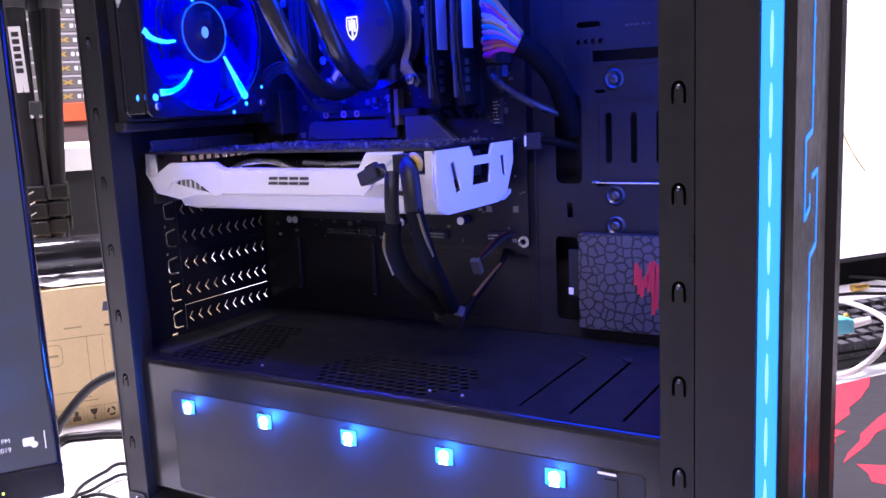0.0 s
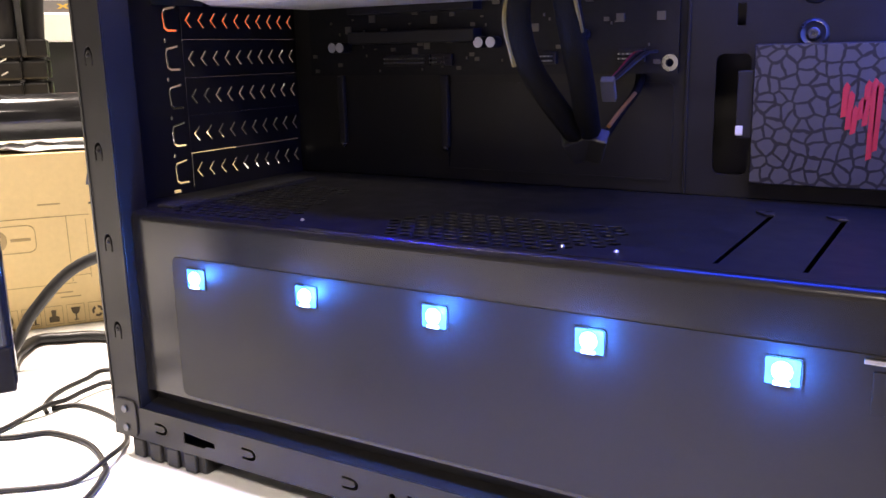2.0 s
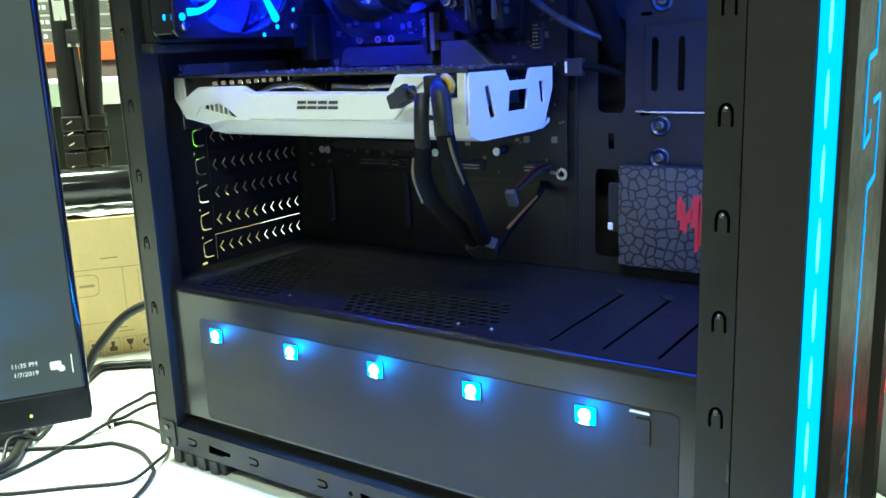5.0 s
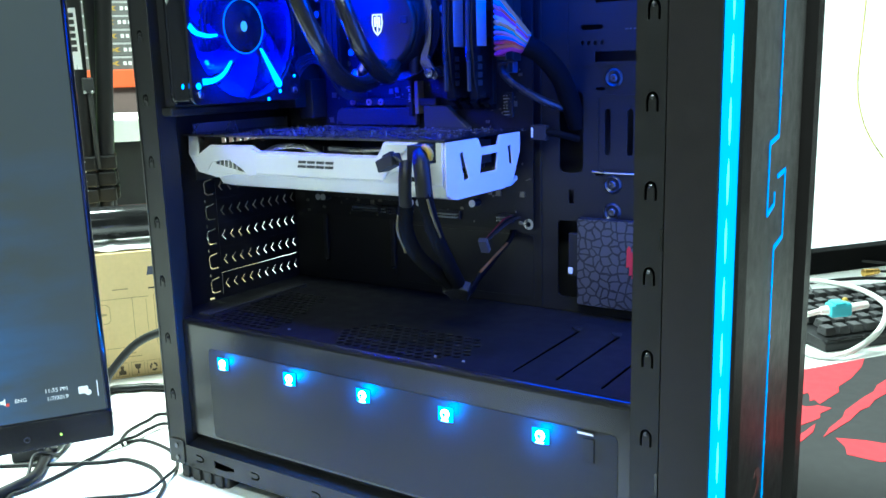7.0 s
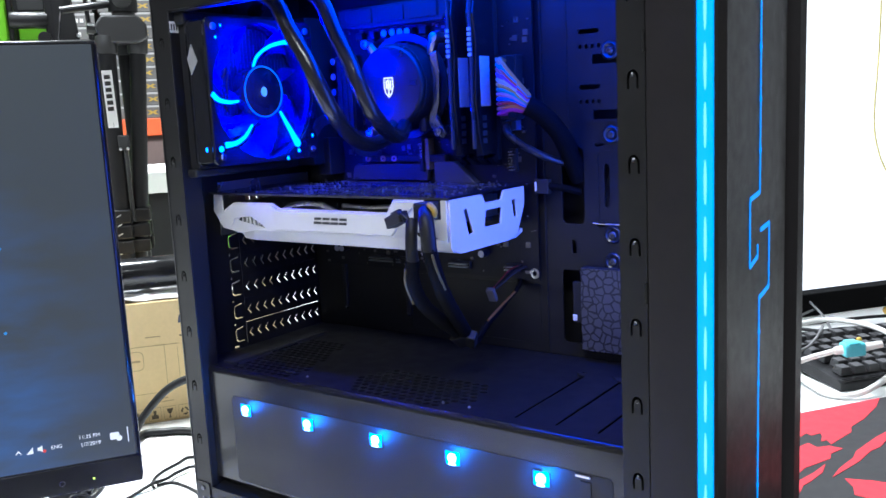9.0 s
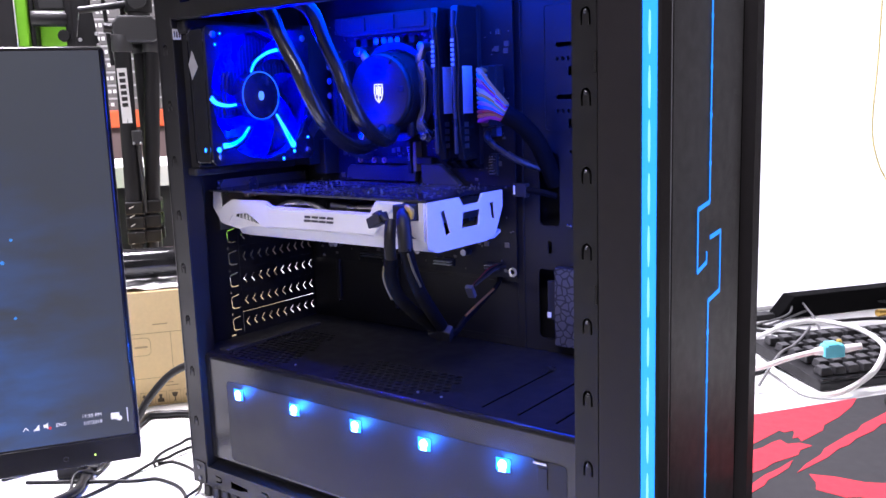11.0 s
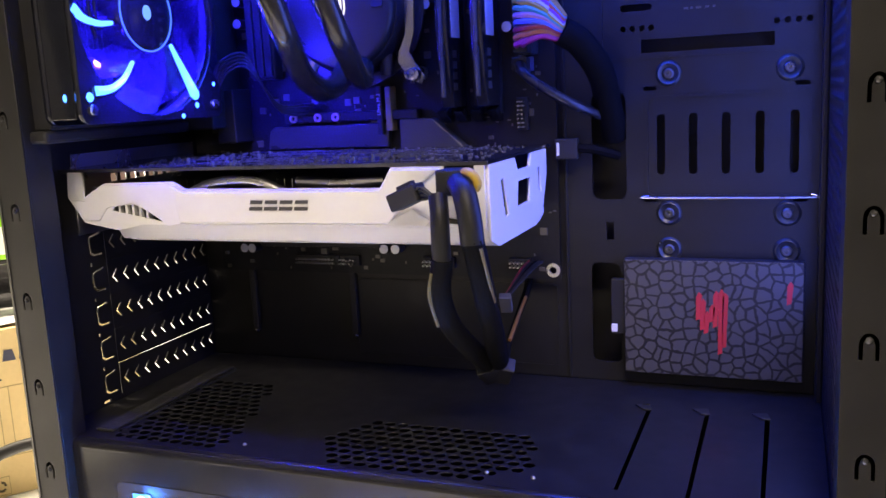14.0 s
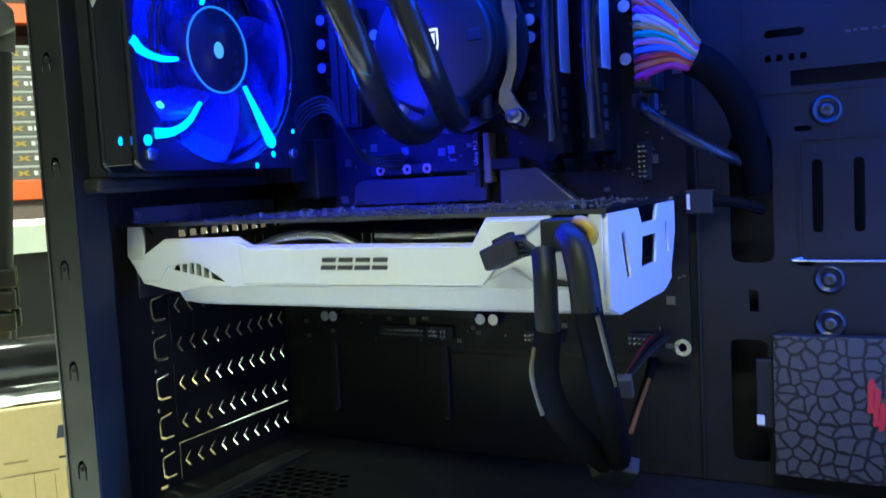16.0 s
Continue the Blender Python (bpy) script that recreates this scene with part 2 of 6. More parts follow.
def tube(points, r, n=10, steps=10, bm=None, taper=1.0):
    """A round cable through the points."""
    own = bmesh.new()
    line = spline(points, steps)
    side = None
    rings = []
    for k, p in enumerate(line):
        d = (line[min(k + 1, len(line) - 1)] - line[max(k - 1, 0)]).normalized()
        if side is None:
            side = d.orthogonal().normalized()
        side = (side - d * side.dot(d)).normalized()
        up = d.cross(side)
        rad = r * (1 + (taper - 1) * k / (len(line) - 1))
        rings.append([own.verts.new(p + rad * (math.cos(2 * math.pi * s / n) * side + math.sin(2 * math.pi * s / n) * up)) for s in range(n)])
    for a, b in zip(rings, rings[1:]):
        for s in range(n):
            own.faces.new((a[s], a[(s + 1) % n], b[(s + 1) % n], b[s]))
    own.faces.new(rings[0])
    own.faces.new(rings[-1])
    return merge(bm, own)


def letters(name, words, size, m, material, parent, thick=0.0002, align="LEFT"):
    """Raised lettering in the built-in font, laid with its baseline along m's x and its height along m's y."""
    cu = bpy.data.curves.new(name, "FONT")
    cu.body, cu.size, cu.extrude, cu.align_x = words, size, thick, align
    ob = new("words", cu)
    me = bpy.data.meshes.new_from_object(ob.evaluated_get(bpy.context.evaluated_depsgraph_get()))
    bpy.data.objects.remove(ob)
    bpy.data.curves.remove(cu)
    me.transform(m)
    me.name = name
    return as_object(name, me, material, parent)


def turned(bm, m):
    bmesh.ops.transform(bm, matrix=m, verts=bm.verts)
    return bm


# ---- the room ----
def setting(name, bm, material, label, category):
    return tagged(part(name, bm, material), label, category, kind="structure")


setting("floor", box(-4.6, 3.1, -3.1, 3.1, -0.80, -0.74), FLOOR, "grey floor below the work table", "floor")
setting("ceiling", box(-4.6, 3.1, -3.1, 3.1, 1.80, 1.86), WALL, "pale painted ceiling", "ceiling")
setting("wall_north", box(-4.5, 3, 3, 3.1, -0.74, 1.80), WALL, "pale painted wall", "wall")
setting("wall_south", box(-4.5, 3, -3.1, -3, -0.74, 1.80), WALL, "pale painted wall", "wall")
setting("wall_east", box(3, 3.1, -3.1, 3.1, -0.74, 1.80), WALL, "pale painted wall", "wall")
setting("wall_west", box(-4.6, -4.5, -3.1, 3.1, -0.74, 1.80), WALL, "pale painted wall", "wall")

table = thing("work_table", "white laminate work table under the computer", "table", (0, 0, 0))
TURN_T = pose(0, 0, 0, 0, 0, 52)
part("tabletop", turned(box(-1.2, 1.5, -0.42, 1.35, -0.028, 0.0, 0.004), TURN_T), TABLETOP, table)
for lx, ly in ((-1.12, -0.34), (1.42, -0.34), (-1.12, 1.27), (1.42, 1.27)):
    part("leg", turned(box(lx - 0.025, lx + 0.025, ly - 0.025, ly + 0.025, -0.74, -0.028, 0.003), TURN_T), METAL, table)

# ---- the computer case ----
case = thing("computer_case", "black steel tower computer case with its side panel off", "computer case", (0.21, 0.08, 0))
Y0, TRAY, SHROUD_TOP = -0.007, 0.166, 0.140


def hook(cu, cv, s=1.0, turn=0):
    """The outline of a U-shaped slot, open downwards (turn 0) or to the side (turn 90)."""
    pts = [(-4, -6), (-4, 1)] + [(4 * math.cos(a), 1 + 5 * math.sin(a)) for a in (math.pi * k / 6 for k in range(5, 0, -1))] + [(4, 1), (4, -6), (2.3, -6), (2.3, 0.8)]
    pts += [(2.2 * math.cos(a), 0.8 + 2.9 * math.sin(a)) for a in (math.pi * k / 4 for k in range(1, 4))] + [(-2.3, 0.8), (-2.3, -6)]
    c, q = math.cos(radians(turn)), math.sin(radians(turn))
    return [(cu + s * 0.001 * (c * x - q * y), cv + s * 0.001 * (q * x + c * y)) for x, y in pts]


# side frame rails round the opening
HOOKS_Z = [0.0745 + 0.0487 * k for k in range(8)]
FRONT_HOOKS_Z = [0.0795 + 0.0477 * k for k in range(8)]
rail = part("rear_rail", plate(rect(0.002, 0.022, 0.031, 0.466), [hook(0.011, z, 0.8) for z in HOOKS_Z], "y", Y0, Y0 + 0.0015), STEEL, case)
for z in HOOKS_Z:
    part("rivet", ball((0.011, Y0, z + 0.0005), 0.0013), STEEL, rail)
part("rear_rail_return", box(0.0205, 0.022, Y0 + 0.0015, 0.012, 0.031, 0.447, 0.0004), STEEL, case)
part("rear_corner", prism([(0.0, Y0), (0.002, Y0 - 0.0005), (0.002, 0.0024), (0.0, 0.0024)], "z", 0.012, 0.466), STEEL, case)
part("rear_column", box(0.0035, 0.0125, 0.012, 0.0215, 0.142, 0.445, 0.002), STEEL, case)
rail = part("front_rail", plate(rect(0.414, 0.4308, 0.031, 0.466), [hook(0.4235, z - 0.003, 0.9) for z in FRONT_HOOKS_Z], "y", Y0, Y0 + 0.0015), STEEL, case)
for z in FRONT_HOOKS_Z:
    part("rivet", ball((0.4235, Y0 + 0.0002, z - 0.0005), 0.0015), SCREW, rail)
for z in (0.098, 0.2405, 0.3830):
    part("rail_clip_slot", box(0.4292, 0.4308, Y0 - 0.0003, Y0 + 0.0004, z - 0.006, z + 0.006), GLOSS, rail)
mesh_holes = [oval(0.022 + 0.0078 * k + 0.0039 * (j % 2), 0.152 + 0.0067 * j, 0.0031, 0.0031, 6) for k in range(16) for j in range(43)]
part("front_rail_return", plate(rect(Y0 + 0.0015, 0.1655, 0.031, 0.447), mesh_holes, "x", 0.414, 0.4155), STEEL, case)
hooks_x = [0.038, 0.102, 0.166, 0.262, 0.326, 0.390]
slots = [[(x - 0.011, 0.0175), (x + 0.004, 0.0175), (x + 0.006, 0.019), (x + 0.012, 0.019), (x + 0.012, 0.022), (x - 0.011, 0.024)] for x in (0.066, 0.209, 0.352)]
part("bottom_rail", plate(rect(0.0, 0.4308, 0.012, 0.031), [hook(x, 0.0215, 0.8, -90) for x in hooks_x] + slots + [oval(0.190, 0.021, 0.0018, 0.0018)], "y", Y0, Y0 + 0.0015), STEEL, case)
part("corner_plate", prism(rrect(0.003, 0.020, 0.0135, 0.0345, 0.003), "y", Y0 - 0.0012, Y0, 0.0004), STEEL, case)
for z in (0.018, 0.029):
    part("screw", cylinder((0.0115, Y0 - 0.0022, z), (0.0115, Y0 - 0.001, z), 0.0022, bevel=0.0004), SCREW, case)
part("bottom_gutter", prism([(Y0 + 0.0015, 0.0305), (0.006, 0.0330), (0.006, 0.0385), (0.0, 0.0400), (0.0012, 0.0415), (0.0075, 0.0400), (0.0075, 0.0315), (Y0 + 0.0015, 0.029)], "x", 0.0225, 0.414), STEEL, case)
part("bottom_panel", box(0.0, 0.4348, Y0 + 0.0015, 0.19, 0.012, 0.0135), STEEL, case)
part("top_beam", plate(rect(0.022, 0.414, 0.441, 0.466), [rect(x, x + w, 0.4532, 0.4532 + h) for x, w, h in ((0.036, 0.014, 0.0022), (0.1545, 0.010, 0.0018), (0.203, 0.018, 0.0010), (0.330, 0.014, 0.0012))], "y", Y0, Y0 + 0.0015), STEEL, case)
for x in (0.110, 0.258, 0.368):
    part("beam_rivet", ball((x, Y0, 0.4535), 0.0024, 10, squash=(1, 0.35, 1)), STEEL, case)
part("top_beam_lip", box(0.022, 0.414, Y0 + 0.0015, 0.004, 0.4398, 0.4410), STEEL, case)
part("top_panel", box(0.002, 0.4348, Y0 + 0.0015, 0.19, 0.4665, 0.470, 0.001), STEEL, case)
cover = [(-0.004, 0.4705), (-0.004, 0.4800), (0.000, 0.4935), (0.010, 0.5030), (0.028, 0.5080), (0.400, 0.5080), (0.420, 0.5050), (0.4310, 0.4950), (0.4345, 0.4820), (0.4345, 0.4745), (0.4312, 0.4705)]
part("top_cover", prism(cover, "y", Y0 + 0.0005, 0.192, 0.0022), surface("matt_top_plastic", (0.034, 0.033, 0.033), 0.5, 0, 1400, 0.12, 0.25, 0.06, spec=0.45), case, "rounded plastic top cover", True)
part("far_side_panel", box(0.0, 0.4348, 0.1905, 0.1925, 0.012, 0.4665), STEEL, case)
for fx in (0.012, 0.375):
    foot = part("foot", box(fx, fx + 0.055, -0.004, 0.02, 0.0, 0.0118, 0.0015), DARK, case)
    for k in range(4):
        part("rib", box(fx + 0.001 + 0.0135 * k, fx + 0.0095 + 0.0135 * k, -0.0065, -0.004, 0.0005, 0.0115, 0.0008), DARK, foot)
    part("foot", box(fx, fx + 0.055, 0.16, 0.184, 0.0, 0.0118, 0.0015), DARK, case)

# rear wall with slot covers
ROWS_Z = [0.240, 0.218, 0.196, 0.174, 0.152]


def chevron(cy, cz):
    return [(cy - 0.0026, cz), (cy + 0.0012, cz + 0.0043), (cy + 0.0029, cz + 0.0043), (cy - 0.0006, cz), (cy + 0.0029, cz - 0.0043), (cy + 0.0012, cz - 0.0043)]


def claw(cy, cz):
    """A hooked opening at the end of a slot cover."""
    return [(cy + 0.009, cz + 0.0078), (cy, cz + 0.0062), (cy - 0.0012, cz + 0.003), (cy - 0.0006, cz - 0.0048), (cy + 0.002, cz - 0.0066), (cy + 0.0095, cz - 0.0066), (cy + 0.0095, cz - 0.0054), (cy + 0.003, cz - 0.0054), (cy + 0.0008, cz - 0.004), (cy + 0.0002, cz + 0.003), (cy + 0.001, cz + 0.0052), (cy + 0.009, cz + 0.0066)]


FAN_Y, FAN_Z = 0.0590, 0.3735
holes = [claw(0.0535, z) for z in ROWS_Z] + [oval(0.053, z + 0.0105, 0.0009, 0.0013, 8) for z in ROWS_Z]
holes += [rect(0.0655, 0.164, 0.1425, 0.2495), rect(0.050, 0.056, 0.1405, 0.1425), oval(FAN_Y + 0.004, FAN_Z, 0.055, 0.055, 32)]
holes += [rect(0.072, 0.164, 0.253, 0.262), rect(0.072, 0.164, 0.272, 0.283)]
part("rear_wall", plate(rect(0.0025, 0.1904, 0.138, 0.4662), holes, "x", 0.0, 0.0012), STEEL, case)
part("rear_wall_lower", box(0.0, 0.0012, 0.0025, 0.19, 0.0135, 0.138), STEEL, case)
for k, z in enumerate(ROWS_Z):
    last = 0.0006 if k == 4 else 0.0
    part("slot_cover", plate(rect(0.0657 + last, 0.1638, z - 0.01095, z + 0.01095 - last), [chevron(0.0715 + 0.0099 * c, z) for c in range(10)], "x", 0.0002, 0.0014), STEEL, case)

# motherboard tray and drive panel
tray_holes = [rrect(0.285, 0.3055, 0.253, 0.316, 0.005), rrect(0.2835, 0.3015, 0.152, 0.2145, 0.004), rect(0.2930, 0.2975, 0.2285, 0.2395)]
tray_holes += [rrect(x - 0.0024, x + 0.0024, 0.2675, 0.3025, 0.0023) for x in (0.3255, 0.3435, 0.3615, 0.3795, 0.3975)]
for dz in (0.0, 0.043):
    tray_holes += [rect(0.3145, 0.3865, 0.3375 + dz, 0.3450 + dz), rrect(0.303, 0.321, 0.3612 + dz, 0.3650 + dz, 0.0018), rrect(0.3865, 0.4040, 0.3605 + dz, 0.3643 + dz, 0.0018)]
    tray_holes += [oval(0.3045 + 0.0053 * k, 0.3515 + dz, 0.0017, 0.0019, 8) for k in range(4)] + [oval(0.3875 + 0.0055 * k, 0.3505 + dz, 0.0017, 0.0019, 8) for k in range(4)]
tray_holes += [rrect(x, x + 0.008, z, z + 0.0026, 0.0012) for x, z in ((0.3155, 0.3160), (0.3970, 0.3155), (0.3155, 0.2515), (0.3970, 0.2515))]
tray = part("motherboard_tray", plate(rect(0.0013, 0.414, 0.1405, 0.4662), tray_holes, "y", TRAY, TRAY + 0.0015), STEEL, case)
part("pressed_frame", plate(rrect(0.2915, 0.4085, 0.3345, 0.440, 0.004), [rrect(0.2927, 0.4073, 0.3357, 0.4388, 0.003)], "y", TRAY - 0.0007, TRAY), STEEL, tray)
part("pressed_frame", plate(rrect(0.3170, 0.4070, 0.2545, 0.3130, 0.004), [rrect(0.3183, 0.4057, 0.2558, 0.3117, 0.003)], "y", TRAY - 0.0010, TRAY), STEEL, tray)
# bright metal on this black steel lip stands in for its highlight line
part("pressed_lip", tube([(0.3185, TRAY - 0.002, 0.2555), (0.3205, TRAY - 0.0026, 0.2542), (0.4035, TRAY - 0.0026, 0.2542), (0.4065, TRAY - 0.002, 0.2560)], 0.0006, 6), METAL, tray, "folded edge with a painted highlight")


def lathe(profile, n=24):
    """A round form about the y axis: pairs of radius and depth, drawn from the rim inwards."""
    own = bmesh.new()
    rings = [[own.verts.new((rad * math.cos(2 * math.pi * k / n), d, rad * math.sin(2 * math.pi * k / n))) for k in range(n)] for rad, d in profile]
    for a, b in zip(rings, rings[1:]):
        for k in range(n):
            own.faces.new((a[k], a[(k + 1) % n], b[(k + 1) % n], b[k]))
    own.faces.new(rings[-1])
    own.faces.new(rings[0])
    return own


BOSS = surface("satin_pressed_steel", (0.016, 0.016, 0.017), 0.32, 0, 700, 0.15, 0.05, 0.05, spec=0.6)
for x in (0.3300, 0.3945):
    for z in (0.3252, 0.2450, 0.2235, 0.3900):
        at = Matrix.Translation((x, TRAY - 0.0001, z))
        boss = part("screw_boss", turned(lathe([(0.0074, 0.0), (0.0068, -0.0011), (0.0058, -0.0015), (0.0048, -0.0009), (0.0038, -0.0002)]), at), BOSS, tray, smooth=True)
        part("screw", turned(lathe([(0.0030, -0.0003), (0.0030, -0.0016), (0.0024, -0.0021), (0.0012, -0.0021), (0.0009, -0.0012)], 16), at), SCREW, boss, smooth=True)
for k, (u, w) in enumerate(((0.3385, 0.0024), (0.3420, 0.0016), (0.3450, 0.0030), (0.3500, 0.0020), (0.3540, 0.0014))):
    part("worn_mark", box(u, u + w, TRAY - 0.0003, TRAY, 0.3600, 0.3612), SCREW, tray)
part("tray_rib", box(0.268, 0.270, TRAY - 0.0015, TRAY, 0.1405, 0.445, 0.0005), STEEL, tray)
part("tray_panel_edge", plate(rrect(0.12, 0.262, 0.1465, 0.200, 0.003), [rrect(0.1212, 0.2608, 0.1477, 0.1988, 0.002)], "y", TRAY - 0.0006, TRAY), STEEL, tray)
part("front_inner_wall", box(0.4160, 0.4175, -0.0045, 0.19, 0.0135, 0.4662), STEEL, case)
part("front_inner_fold", box(0.4105, 0.414, 0.150, 0.1655, 0.1405, 0.446, 0.001), STEEL, case)

# power supply shroud
edge = [(0.005 - 0.005 * math.cos(radians(11.25 * k)), 0.1352 + 0.005 * math.sin(radians(11.25 * k))) for k in range(9)]
inner = [(0.005 - 0.0038 * math.cos(radians(11.25 * k)), 0.1352 + 0.0038 * math.sin(radians(11.25 * k))) for k in range(8, -1, -1)]
shroud = part("power_supply_shroud", prism([(0.0, 0.0402)] + edge + inner + [(0.0012, 0.0402)], "x", 0.0225, 0.4135), SHEET, case, "", True)
vents = []
P = 0.0078
for r in range(15):
    for c in range(9):
        hx, hy = 0.046 + P * c * 0.97 + (r % 2) * P / 2, 0.0125 + P * 0.86 * r
        if hx < 0.112 - 0.30 * max(0, hy - 0.03):
            vents.append(oval(hx, hy, 0.0035, 0.0031, 6))
for r in range(9):
    for c in range(15):
        hx, hy = 0.166 + P * c + (r % 2) * P / 2, 0.0115 + P * 0.86 * r
        if abs(hx - 0.222) < 0.058 - 0.45 * max(0, hy - 0.042) - 1.0 * max(0, 0.027 - hy):
            vents.append(oval(hx, hy, 0.0035, 0.0031, 6))
slots = [[(x - 0.001, 0.016), (x + 0.001, 0.016), (x + 0.0012, 0.118), (x + 0.0002, 0.124), (x - 0.0014, 0.118)] for x in (0.324, 0.3555, 0.3865)]
part("shroud_top", plate(rect(0.0225, 0.4135, 0.0050, TRAY), vents + slots, "z", 0.1394, SHROUD_TOP), STEEL, shroud)
part("shroud_rear_strip", box(0.0015, 0.0225, 0.0025, TRAY, 0.1385, 0.1396), STEEL, shroud)
part("shroud_end", box(0.0225, 0.024, 0.0012, 0.16, 0.0455, 0.1385), STEEL, shroud)
# the ridge's grey highlight is put into the colour: paler band, bead and patches
part("vent_edge", box(0.0270, 0.0395, 0.014, 0.134, SHROUD_TOP, SHROUD_TOP + 0.0020, 0.0009), surface("pale_vent_steel", (0.026, 0.026, 0.026), 0.5, 0, 500, 0.8, 1.5, 0.15), shroud, "paler raised vent edge")
part("vent_edge_bead", tube([(0.0425, 0.016, SHROUD_TOP + 0.0006), (0.0425, 0.130, SHROUD_TOP + 0.0006)], 0.0007, 6), SCREW, shroud, "bead in a painted highlight colour")
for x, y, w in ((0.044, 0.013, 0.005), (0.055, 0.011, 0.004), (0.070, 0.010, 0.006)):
    part("pale_patch", box(x, x + w, y, y + 0.0016, SHROUD_TOP, SHROUD_TOP + 0.0002), SCREW, shroud)
# slot ends get a paler metal than the shroud, to paint in their highlight
for x in (0.3235, 0.3550, 0.3860):
    part("slot_lip", prism([(x - 0.0022, 0.118), (x + 0.0022, 0.118), (x + 0.0002, 0.127), (x - 0.008, 0.125)], "z", SHROUD_TOP, SHROUD_TOP + 0.0011, 0.0003), SCREW, shroud, "folded slot end in a highlight colour")
part("pressed_face", prism(rrect(0.051, 0.404, 0.0420, 0.1185, 0.004), "y", -0.0003, 0.0, 0.00025), STEEL, shroud)
part("latch_tab", box(0.378, 0.389, -0.0016, -0.0003, 0.1155, 0.1172, 0.0003), METAL, shroud, "bare metal latch tab")
part("latch_slot", box(0.381, 0.389, -0.0010, -0.0003, 0.098, 0.1130, 0.0003), STEEL, shroud)
for x in (0.125, 0.262, 0.285):
    part("shroud_rivet", ball((x, 0.018, SHROUD_TOP), 0.0012), METAL, shroud)
for x in LED_X:
    frame_ = part("led_window", plate(rrect(x - 0.0068, x + 0.0068, 0.1023, 0.1137, 0.0012), [rrect(x - 0.006, x + 0.006, 0.103, 0.113, 0.001)], "y", -0.0009, -0.0003), STEEL, shroud, "square light window")
    part("led_diffuser", box(x - 0.0058, x + 0.0058, -0.0008, -0.0003, 0.1032, 0.1128), glow_soft, frame_, "glowing azure blue diffuser")
    part("led", ball((x, -0.0016, 0.1085), 0.0036, 12, squash=(1, 0.6, 1)), LED, frame_, "bright azure blue light")
    part("led_base", box(x - 0.0028, x + 0.0028, -0.0024, -0.0012, 0.1034, 0.1046, 0.0002), LED, frame_)

# front panel
front = part("front_panel", prism([(0.4315, Y0), (0.4597, Y0 - 0.001), (0.4597, Y0 + 0.003), (0.4697, Y0 + 0.003), (0.4697, Y0 - 0.0008), (0.4715, Y0 + 0.0008), (0.4735, 0.003), (0.4720, 0.0085), (0.4670, 0.0100), (0.4670, 0.0130), (0.4700, 0.0150), (0.4700, 0.1350), (0.4655, 0.1375), (0.4655, 0.1490), (0.4742, 0.1525), (0.4755, 0.1630), (0.4705, 0.1720), (0.455, 0.1780), (0.4315, 0.194)], "z", 0.008, 0.474), BEZEL, case)
part("light_strip", box(0.4603, 0.4692, Y0 - 0.0004, Y0 + 0.0028, 0.012, 0.470), STRIP, front, "glowing azure blue light strip")
for k in range(15):
    z = 0.026 + 0.031 * k
    part("strip_hot_spot", prism(oval(0.4648, z, 0.0007, 0.0125, 18), "y", Y0 - 0.0008, Y0 - 0.0003), STRIP_CORE, front)
part("gloss_edge", box(0.4671, 0.4684, 0.0102, 0.0128, 0.010, 0.472), GLOSS, front)
for route in ([(0.076, 0.472), (0.076, 0.2915), (0.056, 0.2885), (0.056, 0.2475), (0.072, 0.2515), (0.072, 0.2590)], [(0.078, 0.2675), (0.097, 0.2695), (0.097, 0.2280), (0.076, 0.2245), (0.076, 0.010)]):
    for (ya, za), (yb, zb) in zip(route, route[1:]):
        if abs(yb - ya) < 0.004:
            b = box(0.4697, 0.4705, ya - 0.0006, ya + 0.0006, min(za, zb), max(za, zb))
        else:
            h = 0.0014
            b = prism([(ya, za - h), (yb, zb - h), (yb, zb + h), (ya, za + h)], "x", 0.4697, 0.4705)
        part("light_line", b, LINE, front, "glowing azure blue line")
for z in (0.4415, 0.4105, 0.379, 0.348, 0.317, 0.203, 0.1685, 0.134, 0.100, 0.066, 0.032):
    part("light_bead", ball((0.4702, 0.076, z), 0.0015, 8, squash=(0.5, 1, 1.7)), LINE, front)
part("maker_emblem", prism([(0.0590 + 0.0095 * math.cos(radians(q)), 0.0800 + 0.0095 * math.sin(radians(q))) for q in range(110, -131, -20)] + [(0.0555 + 0.0070 * math.cos(radians(q)), 0.0790 + 0.0065 * math.sin(radians(q))) for q in range(-110, 111, 20)], "x", 0.4697, 0.4704), surface("dull_red_emblem", (0.16, 0.04, 0.045), 0.4), front, "dull red emblem")
part("face_groove", box(0.4656, 0.4662, 0.1380, 0.1485, 0.010, 0.472), GLOSS, front)

# ---- motherboard ----
MB = 0.158
MB_PCB = surface("matt_black_circuit_board", (0.010, 0.010, 0.012), 0.45, 0, 260, 0.5, 0.5, 0.1, spec=0.25)
board = thing("motherboard", "black motherboard with grey heatsinks and many small parts", "motherboard", (0.14, MB, 0.21))
pcb = part("circuit_board", plate(rect(0.021, 0.266, 0.205, 0.446), [oval(0.2615, 0.2105, 0.0021, 0.0021, 12)], "y", MB, MB + 0.0018), MB_PCB, board)
part("mount_ring", plate(oval(0.2615, 0.2105, 0.0044, 0.0044, 18), [oval(0.2615, 0.2105, 0.0022, 0.0022, 14)], "y", MB - 0.0004, MB), METAL, board)
for x, z in ((0.05, 0.2), (0.1585, 0.2), (0.2615, 0.44)):
    part("stand_off", cylinder((x, MB + 0.0018, z + 0.008), (x, TRAY, z + 0.008), 0.003, n=6), METAL, board)
